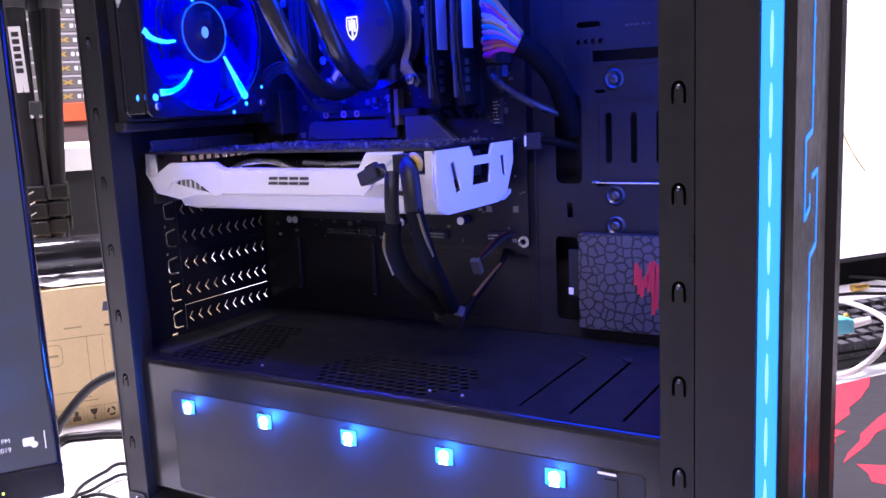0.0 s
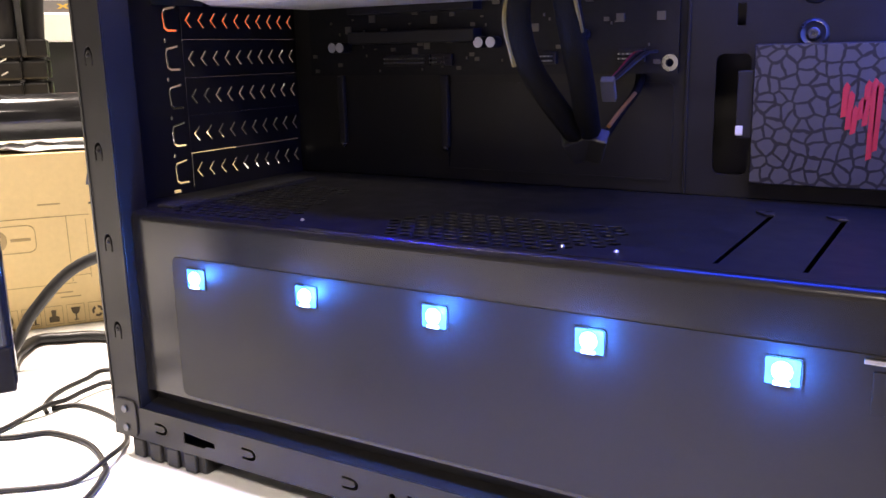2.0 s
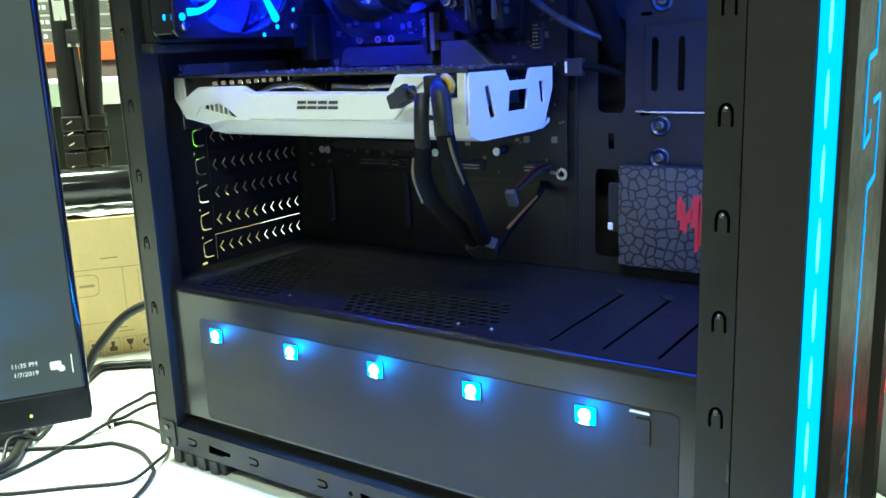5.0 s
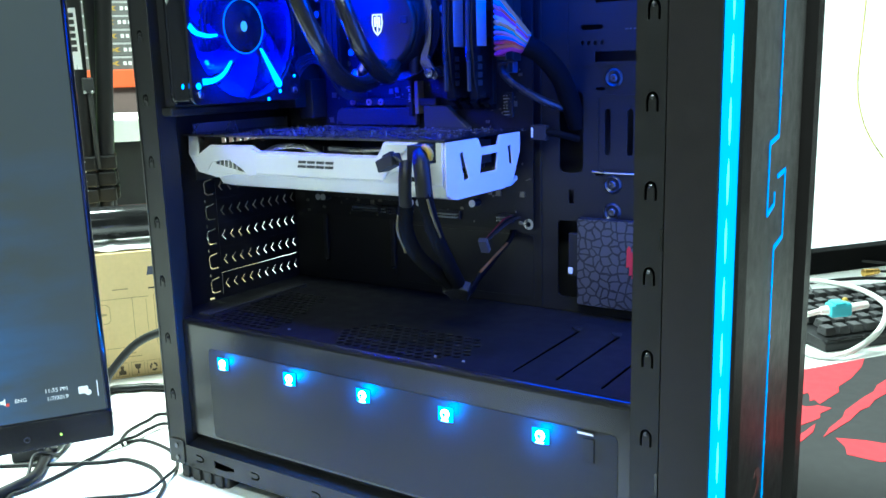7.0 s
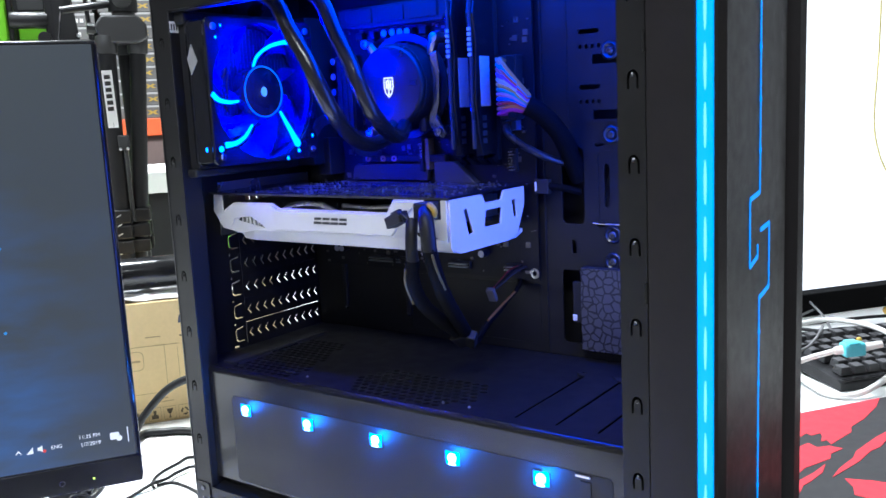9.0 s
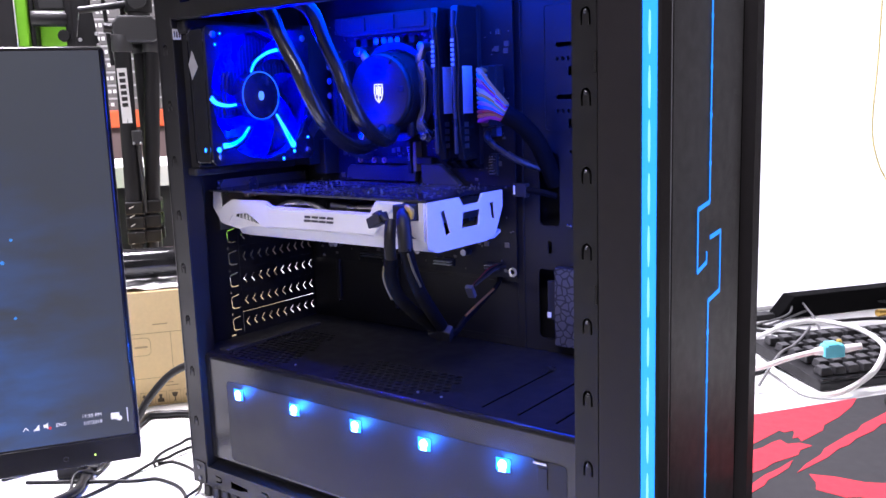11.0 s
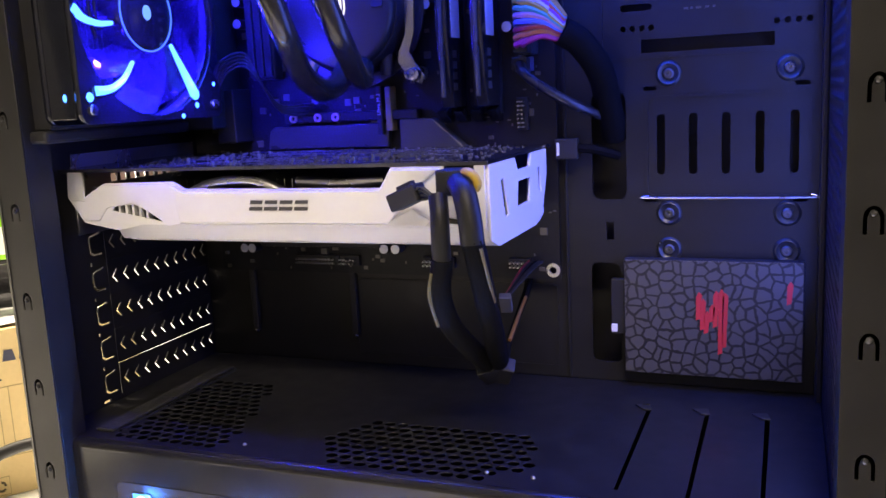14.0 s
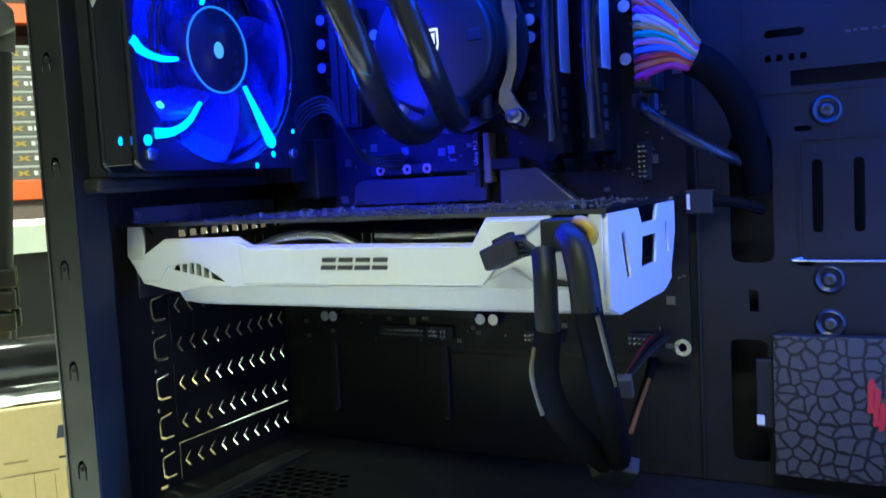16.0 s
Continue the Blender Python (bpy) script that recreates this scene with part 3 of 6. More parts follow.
part("slot_heatsink", prism([(0.072, 0.3010), (0.076, 0.3040), (0.160, 0.3040), (0.158, 0.289), (0.070, 0.289)], "y", MB - 0.006, MB - 0.0006, 0.0008), HEATSINK, board)
part("heatsink_bar", box(0.085, 0.180, MB - 0.008, MB - 0.0006, 0.3060, 0.3120, 0.0008), DARK, board)
for x in (0.0925, 0.1105, 0.1235):
    part("copper_ring", plate(oval(x, 0.3090, 0.0028, 0.0028, 14), [oval(x, 0.3090, 0.0014, 0.0014, 10)], "y", MB - 0.0095, MB - 0.008), COPPER, board)
part("m2_slot", box(0.1535, 0.157, MB - 0.010, MB, 0.297, 0.327, 0.0006), DARK, board)
part("m2_stick", box(0.159, 0.163, MB - 0.009, MB, 0.299, 0.3265, 0.0006), surface("dark_gold_module", (0.22, 0.17, 0.08), 0.4), board)
letters("slot_name", "Ultra M.2", 0.0035, pose(0.1562, MB - 0.0102, 0.309, 90, -90, 0), TEXT, board)
part("chipset_heatsink", prism([(0.168, 0.306), (0.190, 0.306), (0.212, 0.287), (0.222, 0.285), (0.222, 0.255), (0.168, 0.255)], "y", MB - 0.009, MB - 0.0006, 0.001), HEATSINK, board)
sink = part("vrm_heatsink", prism([(0.070, 0.445), (0.070, 0.430), (0.090, 0.426), (0.186, 0.426), (0.190, 0.432), (0.190, 0.445)], "y", MB - 0.012, MB - 0.0006, 0.001), DARK, board)
for k in range(3):
    part("groove_bar", box(0.080 + 0.036 * k, 0.110 + 0.036 * k, MB - 0.0135, MB - 0.012, 0.430, 0.443, 0.0006), DARK, sink)
sink = part("vrm_heatsink", box(0.064, 0.083, MB - 0.011, MB - 0.0006, 0.335, 0.405, 0.0015), DARK, board)
for k in range(3):
    part("groove_bar", box(0.0645 + 0.0062 * k, 0.0697 + 0.0062 * k, MB - 0.0135, MB - 0.011, 0.337, 0.403, 0.0006), DARK, sink)
for k in range(6):
    part("choke", box(0.084 + 0.0145 * k, 0.0915 + 0.0145 * k, MB - 0.006, MB, 0.4165, 0.4235, 0.0008), DARK, board)
part("port_block", box(0.003, 0.048, MB - 0.034, MB, 0.305, 0.440, 0.001), DARK, board)
part("port_cover", box(0.040, 0.055, MB - 0.020, MB, 0.295, 0.33, 0.001), DARK, board)
rng = random.Random(4)
CAP = surface("capacitor_top", (0.6, 0.6, 0.64), 0.42, 0.6)
for x, z in ((0.0935, 0.352), (0.0935, 0.3635), (0.0935, 0.375), (0.0935, 0.387), (0.0565, 0.400), (0.0560, 0.386), (0.0555, 0.372), (0.120, 0.4205), (0.1295, 0.4205), (0.138, 0.4200), (0.146, 0.4200), (0.1895, 0.383), (0.1895, 0.374), (0.240, 0.383), (0.2475, 0.383), (0.240, 0.357), (0.052, 0.2225), (0.046, 0.2225), (0.152, 0.2235), (0.160, 0.2235), (0.214, 0.226)):
    c = part("capacitor", cylinder((x, MB - 0.009, z), (x, MB, z), 0.0034, n=16, bevel=0.0005), DARK, board, smooth=True)
    part("capacitor_top", cylinder((x, MB - 0.0095, z), (x, MB - 0.009, z), 0.003, n=16), CAP, c)
for k in range(4):
    x = 0.199 + 0.0105 * k
    s = part("memory_slot", box(x - 0.0032, x + 0.0032, MB - 0.006, MB, 0.307, 0.444, 0.0006), DARK, board)
    part("latch", prism([(MB - 0.016, 0.3095), (MB - 0.006, 0.3025), (MB, 0.3025), (MB, 0.312), (MB - 0.006, 0.3125)], "x", x - 0.003, x + 0.003, 0.0006), GLOSS, s)
for z in (0.272, 0.228, 0.246):
    part("expansion_slot", box(0.06, 0.15, MB - 0.011, MB, z - 0.0037, z + 0.0037, 0.0006), DARK, board)
part("power_socket", box(0.2475, 0.2565, MB - 0.012, MB, 0.340, 0.392, 0.0008), DARK, board)
part("usb_header", box(0.2435, 0.2535, MB - 0.008, MB, 0.331, 0.3395, 0.0006), surface("blue_grey_header", (0.08, 0.1, 0.22), 0.4), board)
for hx, hz, nx, nz in ((0.2445, 0.2985, 2, 7), (0.236, 0.213, 5, 2), (0.085, 0.2125, 12, 2), (0.118, 0.2125, 5, 2), (0.178, 0.2125, 8, 2)):
    hd = part("pin_header", box(hx - 0.002, hx + 0.0025 * nx, MB - 0.003, MB, hz - 0.002, hz + 0.0025 * nz, 0.0004), DARK, board)
    b = bmesh.new()
    for i in range(nx):
        for j in range(nz):
            box(hx + 0.0025 * i - 0.0004, hx + 0.0025 * i + 0.0004, MB - 0.0075, MB, hz + 0.0025 * j - 0.0004, hz + 0.0025 * j + 0.0004, bm=b)
    part("pin_strip", b, METAL, hd, "row of bare metal pins")
small = bmesh.new()
for _ in range(420):
    x, z = rng.uniform(0.024, 0.264), rng.uniform(0.207, 0.444)
    w, h = rng.choice(((0.0008, 0.0004), (0.0004, 0.0008), (0.0015, 0.0011), (0.0022, 0.0022)))
    box(x - w, x + w, MB - rng.uniform(0.0006, 0.0014), MB, z - h, z + h, bm=small)
tagged(part("component_speckle", small, surface("surface_mount_parts", (0.14, 0.13, 0.11), 0.35, 0.5), board, "scattered tiny surface parts"), kind="stuff")

# ---- memory ----
ram = thing("memory_module", "black memory module with a pale label strip", "memory module", (0.2095, MB - 0.006, 0.31), "memory modules")
body = part("heat_spreader", prism([(MB - 0.0065, 0.312), (MB - 0.0065, 0.442), (MB - 0.034, 0.442), (MB - 0.037, 0.425), (MB - 0.034, 0.40), (MB - 0.037, 0.36), (MB - 0.034, 0.33), (MB - 0.030, 0.312)], "x", 0.2060, 0.2130, 0.0008), GLOSS, ram)
part("label", box(0.2131, 0.2134, MB - 0.030, MB - 0.016, 0.352, 0.392), PAPER, ram, "white paper label")
for k in range(4):
    part("name_bar", box(0.2131, 0.2134, MB - 0.029, MB - 0.023, 0.322 + 0.0062 * k, 0.3262 + 0.0062 * k), LOGO_GREY, ram, "grey print bar")
part("top_ridge", box(0.2085, 0.2105, MB - 0.0385, MB - 0.035, 0.318, 0.438, 0.0005), HEATSINK, ram)
for k in range(6):
    part("print_bar", box(0.2078, 0.2112, MB - 0.0388, MB - 0.0383, 0.392 + 0.004 * k, 0.3945 + 0.004 * k), TEXT, ram)
copy_thing(ram, Matrix.Translation((0.2095 + 0.021, MB - 0.006, 0.31)))

# ---- graphics card ----
card = thing("graphics_card", "white graphics card with a black circuit board and two fans", "graphics card", (0.135, 0.09, 0.245))
GY = 0.034
near = [(0.0095, 0.2865), (0.0195, 0.2865), (0.0197, 0.272), (0.035, 0.280), (0.082, 0.2805), (0.090, 0.2765), (0.207, 0.276), (0.2135, 0.2862), (0.241, 0.2862), (0.2405, 0.272), (0.2565, 0.272), (0.2565, 0.2862), (0.2615, 0.2862), (0.2615, 0.2568), (0.205, 0.2565), (0.132, 0.2568), (0.060, 0.2568), (0.042, 0.2535), (0.0185, 0.2575), (0.0080, 0.272)]
vent = [(0.039, 0.2645), (0.0405, 0.2668), (0.055, 0.2682), (0.0765, 0.2588), (0.076, 0.258)]
part("side_cover", plate(near, [vent], "y", GY, GY + 0.0022), WHITE, card)
for k in range(5):
    part("vent_fin", box(0.0425 + 0.0047 * k, 0.0440 + 0.0047 * k, GY + 0.0015, GY + 0.004, 0.256, 0.2685), WHITE, card)
part("raised_face", prism([(0.0835, 0.2785), (0.0905, 0.2757), (0.2072, 0.2752), (0.2138, 0.2855), (0.2400, 0.2855), (0.228, 0.2775), (0.2115, 0.2585), (0.0865, 0.2582)], "y", GY - 0.0026, GY, 0.0009), WHITE, card)
part("lower_chamfer", prism([(GY - 0.0002, 0.2572), (GY + 0.0062, 0.2478), (GY + 0.0080, 0.2488), (GY + 0.0020, 0.2580)], "x", 0.040, 0.2615, 0.0002), WHITE, card)
part("lower_face", prism([(0.136, 0.2582), (0.209, 0.2584), (0.224, 0.2660), (0.2335, 0.2600), (0.2310, 0.2572), (0.134, 0.2570)], "y", GY - 0.0012, GY, 0.0004), WHITE, card)
part("cheek_face", prism([(0.0105, 0.2705), (0.0205, 0.2700), (0.035, 0.2788), (0.080, 0.2795), (0.083, 0.2775), (0.086, 0.2575), (0.078, 0.2560), (0.056, 0.2695), (0.036, 0.2660), (0.030, 0.2590), (0.019, 0.2590)], "y", GY - 0.0007, GY, 0.0003), WHITE, card)
part("side_notch", prism([(0.233, 0.2625), (0.246, 0.2610), (0.2535, 0.2580), (0.236, 0.2590)], "y", GY - 0.0006, GY + 0.0003), GLOSS, card)
under = [(GY + 0.0050, 0.2500), (0.041, 0.2475), (0.048, 0.2455), (0.130, 0.2455), (0.140, 0.249), (0.140, 0.252), (0.130, 0.248), (0.048, 0.248), (0.042, 0.250), (GY + 0.0060, 0.252)]
part("under_cover", prism(under, "x", 0.044, 0.2615), WHITE, card)
end_out = [(0.036, 0.2862), (0.078, 0.2862), (0.0830, 0.2792), (0.1065, 0.2792), (0.110, 0.2862), (0.1410, 0.2862), (0.1410, 0.272), (0.129, 0.249), (0.116, 0.2455), (0.048, 0.2455), (0.036, 0.250)]
end_holes = [[(0.083, 0.2735), (0.107, 0.2735), (0.1045, 0.2605), (0.0805, 0.2605)], [(0.0530, 0.2770), (0.0575, 0.2785), (0.0660, 0.2590), (0.0590, 0.2575)], [(0.1215, 0.2770), (0.1270, 0.2775), (0.1295, 0.2620), (0.1240, 0.2640)]]
part("end_cover", plate(end_out, end_holes, "x", 0.2615, 0.2635), WHITE, card)
part("circuit_board", box(0.003, 0.2632, GY + 0.0008, 0.1525, 0.2866, 0.2882), PCB, card)
part("board_edge", box(0.003, 0.2634, GY + 0.0002, GY + 0.0008, 0.2864, 0.2882), HEATSINK, card)
TRACE = surface("pale_solder_and_tracks", (0.20, 0.21, 0.24), 0.28, 0.8)
b = bmesh.new()
rng = random.Random(9)
for _ in range(520):
    x, y = rng.uniform(0.03, 0.255), rng.uniform(GY + 0.006, 0.148)
    r = rng.uniform(0.0002, 0.0006)
    box(x - r * rng.uniform(1, 2.2), x + r, y - r, y + r * rng.uniform(1, 2), 0.2882, 0.2882 + rng.uniform(0.0003, 0.0009), bm=b)
for _ in range(26):
    x, y = rng.uniform(0.05, 0.25), rng.uniform(GY + 0.01, 0.145)
    cylinder((x, y, 0.2882), (x, y, 0.2882 + rng.uniform(0.0008, 0.0022)), 0.0011, n=8, bm=b)
tagged(part("solder_speckle", b, TRACE, card, "scattered solder points and chips"), kind="stuff")
b = bmesh.new()
for k in range(60):
    x, y = rng.uniform(0.03, 0.2), rng.uniform(GY + 0.006, 0.145)
    box(x, x + rng.uniform(0.01, 0.06), y, y + 0.0004, 0.2882, 0.28835, bm=b)
tagged(part("track_speckle", b, TRACE, card, "fine board tracks"), kind="stuff")
FIN = surface("fin_aluminium", (0.34, 0.34, 0.36), 0.35, 0.8, 400, 0.1, 0.1)
for k in range(44):
    part("cooling_fin", box(0.03 + 0.0048 * k, 0.0306 + 0.0048 * k, GY + 0.012, 0.142, 0.262, 0.280), FIN, card)
part("heat_pipe", tube([(0.085, GY + 0.008, 0.272), (0.105, GY + 0.0065, 0.2785), (0.13, GY + 0.0065, 0.2795), (0.15, GY + 0.008, 0.272)], 0.0032), METAL, card, "shiny bent heat pipe", True)
part("heat_pipe", tube([(0.155, GY + 0.010, 0.279), (0.18, GY + 0.008, 0.278), (0.205, GY + 0.010, 0.279)], 0.0026), METAL, card, "", True)
part("bracket", plate(rect(0.045, 0.160, 0.248, 0.296), [rect(0.076 + 0.0088 * k, 0.0815 + 0.0088 * k, 0.2735, 0.2820) for k in range(9)], "x", 0.0016, 0.0028), METAL, card)
for fx in (0.078, 0.19):
    f = part("card_fan", cylinder((fx, 0.09, 0.2462), (fx, 0.09, 0.262), 0.016, n=24, bevel=0.001), GLOSS, card)
    for k in range(9):
        a = 2 * math.pi * k / 9
        bl = prism([(0.015, -0.004), (0.044, -0.009), (0.045, 0.006), (0.015, 0.005)], "z", -0.0006, 0.0006)
        part("blade", turned(bl, pose(fx, 0.09, 0.2535, 0, 0, math.degrees(a)) @ pose(0, 0, 0, 28, 0, 0)), GLOSS, f)
part("power_socket", box(0.2415, 0.2560, GY + 0.003, 0.056, 0.2725, 0.2862, 0.0006), DARK, card)
part("edge_connector", box(0.06, 0.15, 0.1525, MB - 0.0115, 0.2866, 0.2882), COPPER, card)
# maker's mark as four plain slanted shapes, each an upper and a lower bar
for k in range(4):
    x0 = 0.1320 + 0.0090 * k
    for z0, z1, w in ((0.2652, 0.2671, 0.0078), (0.2686, 0.2705, 0.0072)):
        part("logo_block", prism([(x0 + 0.26 * (z0 - 0.2652), z0), (x0 + w + 0.26 * (z0 - 0.2652), z0), (x0 + w + 0.26 * (z1 - 0.2652), z1), (x0 + 0.26 * (z1 - 0.2652), z1)], "y", GY - 0.0031, GY - 0.0026), LOGO_GREY, card)

# power leads of the graphics card
lead = thing("power_lead", "black sleeved power lead plugged into the graphics card", "cable", (0.26, 0.05, 0.142), "power leads")
part("plug", box(0.242, 0.2555, 0.020, GY + 0.004, 0.2735, 0.2855, 0.001), DARK, lead)
part("yellow_sleeve_end", tube([(0.2550, 0.028, 0.2805), (0.2570, 0.020, 0.2845), (0.2615, 0.0165, 0.2840), (0.2640, 0.0165, 0.2805), (0.2625, 0.0175, 0.2770)], 0.0022), YELLOW_LOOP, lead, "yellow wire loop", True)
part("heat_shrink", tube([(0.2535, 0.020, 0.2795), (0.2590, 0.0125, 0.2755), (0.2622, 0.0095, 0.264), (0.2632, 0.009, 0.253)], 0.0056), RUBBER, lead, "", True)
part("sleeve", tube([(0.2632, 0.009, 0.255), (0.2648, 0.012, 0.240), (0.2650, 0.020, 0.222), (0.2625, 0.036, 0.203), (0.2575, 0.056, 0.184)], 0.0054), SLEEVE, lead, "", True)
part("joint_plug", turned(box(-0.006, 0.006, -0.004, 0.004, -0.008, 0.008, 0.001), pose(0.2570, 0.062, 0.177, 45, 15, 20)), DARK, lead, "dark joint plug")
part("extension", tube([(0.2560, 0.066, 0.173), (0.2520, 0.085, 0.174), (0.2487, 0.103, 0.180), (0.2465, 0.130, 0.188), (0.2450, 0.152, 0.1945), (0.2452, 0.1615, 0.2015), (0.2455, 0.1625, 0.2120)], 0.0020), SLEEVE, lead, "", True)
part("yellow_wire", tube([(0.2683, 0.0052, 0.252), (0.2697, 0.0085, 0.240), (0.2700, 0.0165, 0.225)], 0.0009, 6), YELLOW, lead)
part("yellow_wire", tube([(0.2500, 0.1005, 0.1818), (0.2478, 0.125, 0.1885), (0.2458, 0.150, 0.1950)], 0.0011, 6), surface("orange_wire", (0.20, 0.09, 0.02), 0.5), lead, "orange wire")
lead = thing("power_lead", "black sleeved power lead with a spare plug hanging loose", "cable", (0.25, 0.06, 0.142), "power leads")
part("heat_shrink", tube([(0.2455, 0.0140, 0.2745), (0.2475, 0.0100, 0.266), (0.2480, 0.0085, 0.255), (0.2480, 0.009, 0.244)], 0.0045), RUBBER, lead, "", True)
part("sleeve", tube([(0.2480, 0.009, 0.246), (0.2457, 0.011, 0.230), (0.2460, 0.020, 0.213), (0.2492, 0.036, 0.197), (0.2520, 0.056, 0.182)], 0.0052), SLEEVE, lead, "", True)
part("joint_plug", turned(box(-0.006, 0.006, -0.004, 0.004, -0.008, 0.008, 0.001), pose(0.2520, 0.060, 0.177, 50, -20, 12)), DARK, lead, "dark joint plug")
part("extension", tube([(0.2530, 0.064, 0.172), (0.2520, 0.080, 0.169), (0.2470, 0.105, 0.176), (0.2438, 0.140, 0.188), (0.2430, 0.1615, 0.1990), (0.2430, 0.1625, 0.2120)], 0.0016), SLEEVE, lead, "", True)
part("spare_plug", turned(box(-0.0085, 0.0085, -0.005, 0.005, -0.0042, 0.0042, 0.0009), pose(0.2285, 0.018, 0.2735, 0, -22, -12)), DARK, lead, "loose black spare plug")
part("spare_plug_clip", turned(box(-0.003, 0.006, -0.002, 0.002, 0.0042, 0.0062, 0.0004), pose(0.2285, 0.018, 0.2735, 0, -22, -12)), DARK, lead)
for k in range(4):
    part("wire", tube([(0.2340, 0.015 + 0.002 * k, 0.2765 - 0.0015 * k), (0.2385, 0.011 + 0.001 * k, 0.2790 - 0.002 * k), (0.2448, 0.011 + 0.0012 * k, 0.2745)], 0.0009, 6), RUBBER, lead)
part("yellow_wire", tube([(0.2440, 0.0055, 0.240), (0.2415, 0.0075, 0.229), (0.2420, 0.0150, 0.2125)], 0.0010, 6), YELLOW, lead)

# ---- cooler, rear fan, radiator ----
radiator = thing("radiator", "slim black liquid cooler radiator behind the rear fan", "radiator", (0.014, FAN_Y, 0.31))
part("core", box(0.004, 0.0332, FAN_Y - 0.056, FAN_Y + 0.056, FAN_Z - 0.062, FAN_Z + 0.055, 0.001), DARK, radiator)
part("tank", box(0.003, 0.0332, FAN_Y - 0.06, FAN_Y + 0.06, FAN_Z + 0.055, FAN_Z + 0.067, 0.003), DARK, radiator)
part("tank", box(0.003, 0.0332, FAN_Y - 0.06, FAN_Y + 0.06, FAN_Z - 0.069, FAN_Z - 0.062, 0.002), DARK, radiator)
for k in range(28):
    part("fin", box(0.0332, 0.0338, FAN_Y - 0.055 + 0.004 * k, FAN_Y - 0.0545 + 0.004 * k, FAN_Z - 0.06, FAN_Z + 0.054), HEATSINK, radiator)
fan = thing("case_fan", "clear plastic case fan glowing blue", "fan", (0.04, FAN_Y, FAN_Z - 0.06))
ring = plate(rrect(FAN_Y - 0.06, FAN_Y + 0.06, FAN_Z - 0.06, FAN_Z + 0.06, 0.006), [oval(FAN_Y, FAN_Z, 0.0575, 0.0575, 48)] + [oval(FAN_Y + a * 0.0525, FAN_Z + c * 0.0525, 0.0022, 0.0022, 10) for a in (-1, 1) for c in (-1, 1)], "x", 0.055, 0.059)
part("front_frame", ring, FAN_SMOKE, fan)
part("back_frame", plate(rrect(FAN_Y - 0.06, FAN_Y + 0.06, FAN_Z - 0.06, FAN_Z + 0.06, 0.006), [oval(FAN_Y, FAN_Z, 0.0575, 0.0575, 48)], "x", 0.0342, 0.038), FAN_SMOKE, fan)
part("side_wall", box(0.0382, 0.0548, FAN_Y - 0.0600, FAN_Y - 0.0591, FAN_Z - 0.057, FAN_Z + 0.057, 0.0003), FAN_SMOKE, fan, "dark side of the fan frame")
part("duct", plate(oval(FAN_Y, FAN_Z, 0.0590, 0.0590, 48), [oval(FAN_Y, FAN_Z, 0.0576, 0.0576, 48)], "x", 0.0381, 0.0549), FAN_CLEAR, fan)
for y, z in ((-1, -1), (-1, 1), (1, -1), (1, 1)):
    part("fan_screw", cylinder((0.0588, FAN_Y + 0.0525 * y, FAN_Z + 0.0525 * z), (0.0606, FAN_Y + 0.0525 * y, FAN_Z + 0.0525 * z), 0.0030, n=14, bevel=0.0006), METAL, fan, "bright screw head", True)
hub = part("hub", cylinder((0.041, FAN_Y, FAN_Z), (0.0565, FAN_Y, FAN_Z), 0.0215, n=36, bevel=0.0012), GLOSS, fan, "", True)
part("hub_ring", plate(oval(FAN_Y, FAN_Z, 0.0218, 0.0218, 40), [oval(FAN_Y, FAN_Z, 0.0209, 0.0209, 40)], "x", 0.0565, 0.0569), FAN_LIGHT_DIM, hub)
# glint on the black hub, drawn as a glowing spot; no lamp sits here
part("hub_glint", prism(oval(FAN_Y + 0.0005, FAN_Z, 0.0034, 0.0042, 16), "x", 0.0565, 0.0568), glow("pale_blue_hub_glint", (0.12, 0.40, 1.0), 0.9), hub, "painted pale glint at the hub centre")
for k in range(7):
    a = 360 * k / 7 + 12
    own = bmesh.new()
    rows = []
    for i in range(7):
        r = 0.0215 + 0.0345 * i / 6
        rows.append([own.verts.new((0.0555 - 0.013 * j / 6 - 0.001 * i / 6, r * math.sin(radians(6 * i + (26 + 4 * i / 6) * j / 6)), r * math.cos(radians(6 * i + (26 + 4 * i / 6) * j / 6)))) for j in range(7)])
    for i in range(6):
        for j in range(6):
            own.faces.new((rows[i][j], rows[i][j + 1], rows[i + 1][j + 1], rows[i + 1][j]))
    ret = bmesh.ops.solidify(own, geom=own.faces[:], thickness=0.0012)
    part("blade", turned(own, Matrix.Translation((0, FAN_Y, FAN_Z)) @ Matrix.Rotation(radians(a), 4, "X")), FAN_CLEAR, fan, "", True)
# struts that carry the light from the corner lamps to the hub; the second, left arc is a reflection drawn as a glow
FX = 0.0588
for width, path in ((1.9, ((-0.012, 0.021), (-0.006, 0.030), (0.008, 0.038), (0.025, 0.042), (0.034, 0.042))), (2.2, ((-0.031, -0.0075), (-0.041, -0.0082), (-0.052, -0.006), (-0.0585, -0.001))), (2.4, ((-0.018, -0.0275), (-0.027, -0.037), (-0.038, -0.042), (-0.049, -0.043))), (2.6, ((0.0155, -0.0175), (0.025, -0.032), (0.034, -0.046)))):
    part("lit_arc", tube([(FX, FAN_Y + u, FAN_Z + v) for u, v in path], 0.0011, 8, taper=width), FAN_LIGHT, fan, "glowing blue fan arc", True)
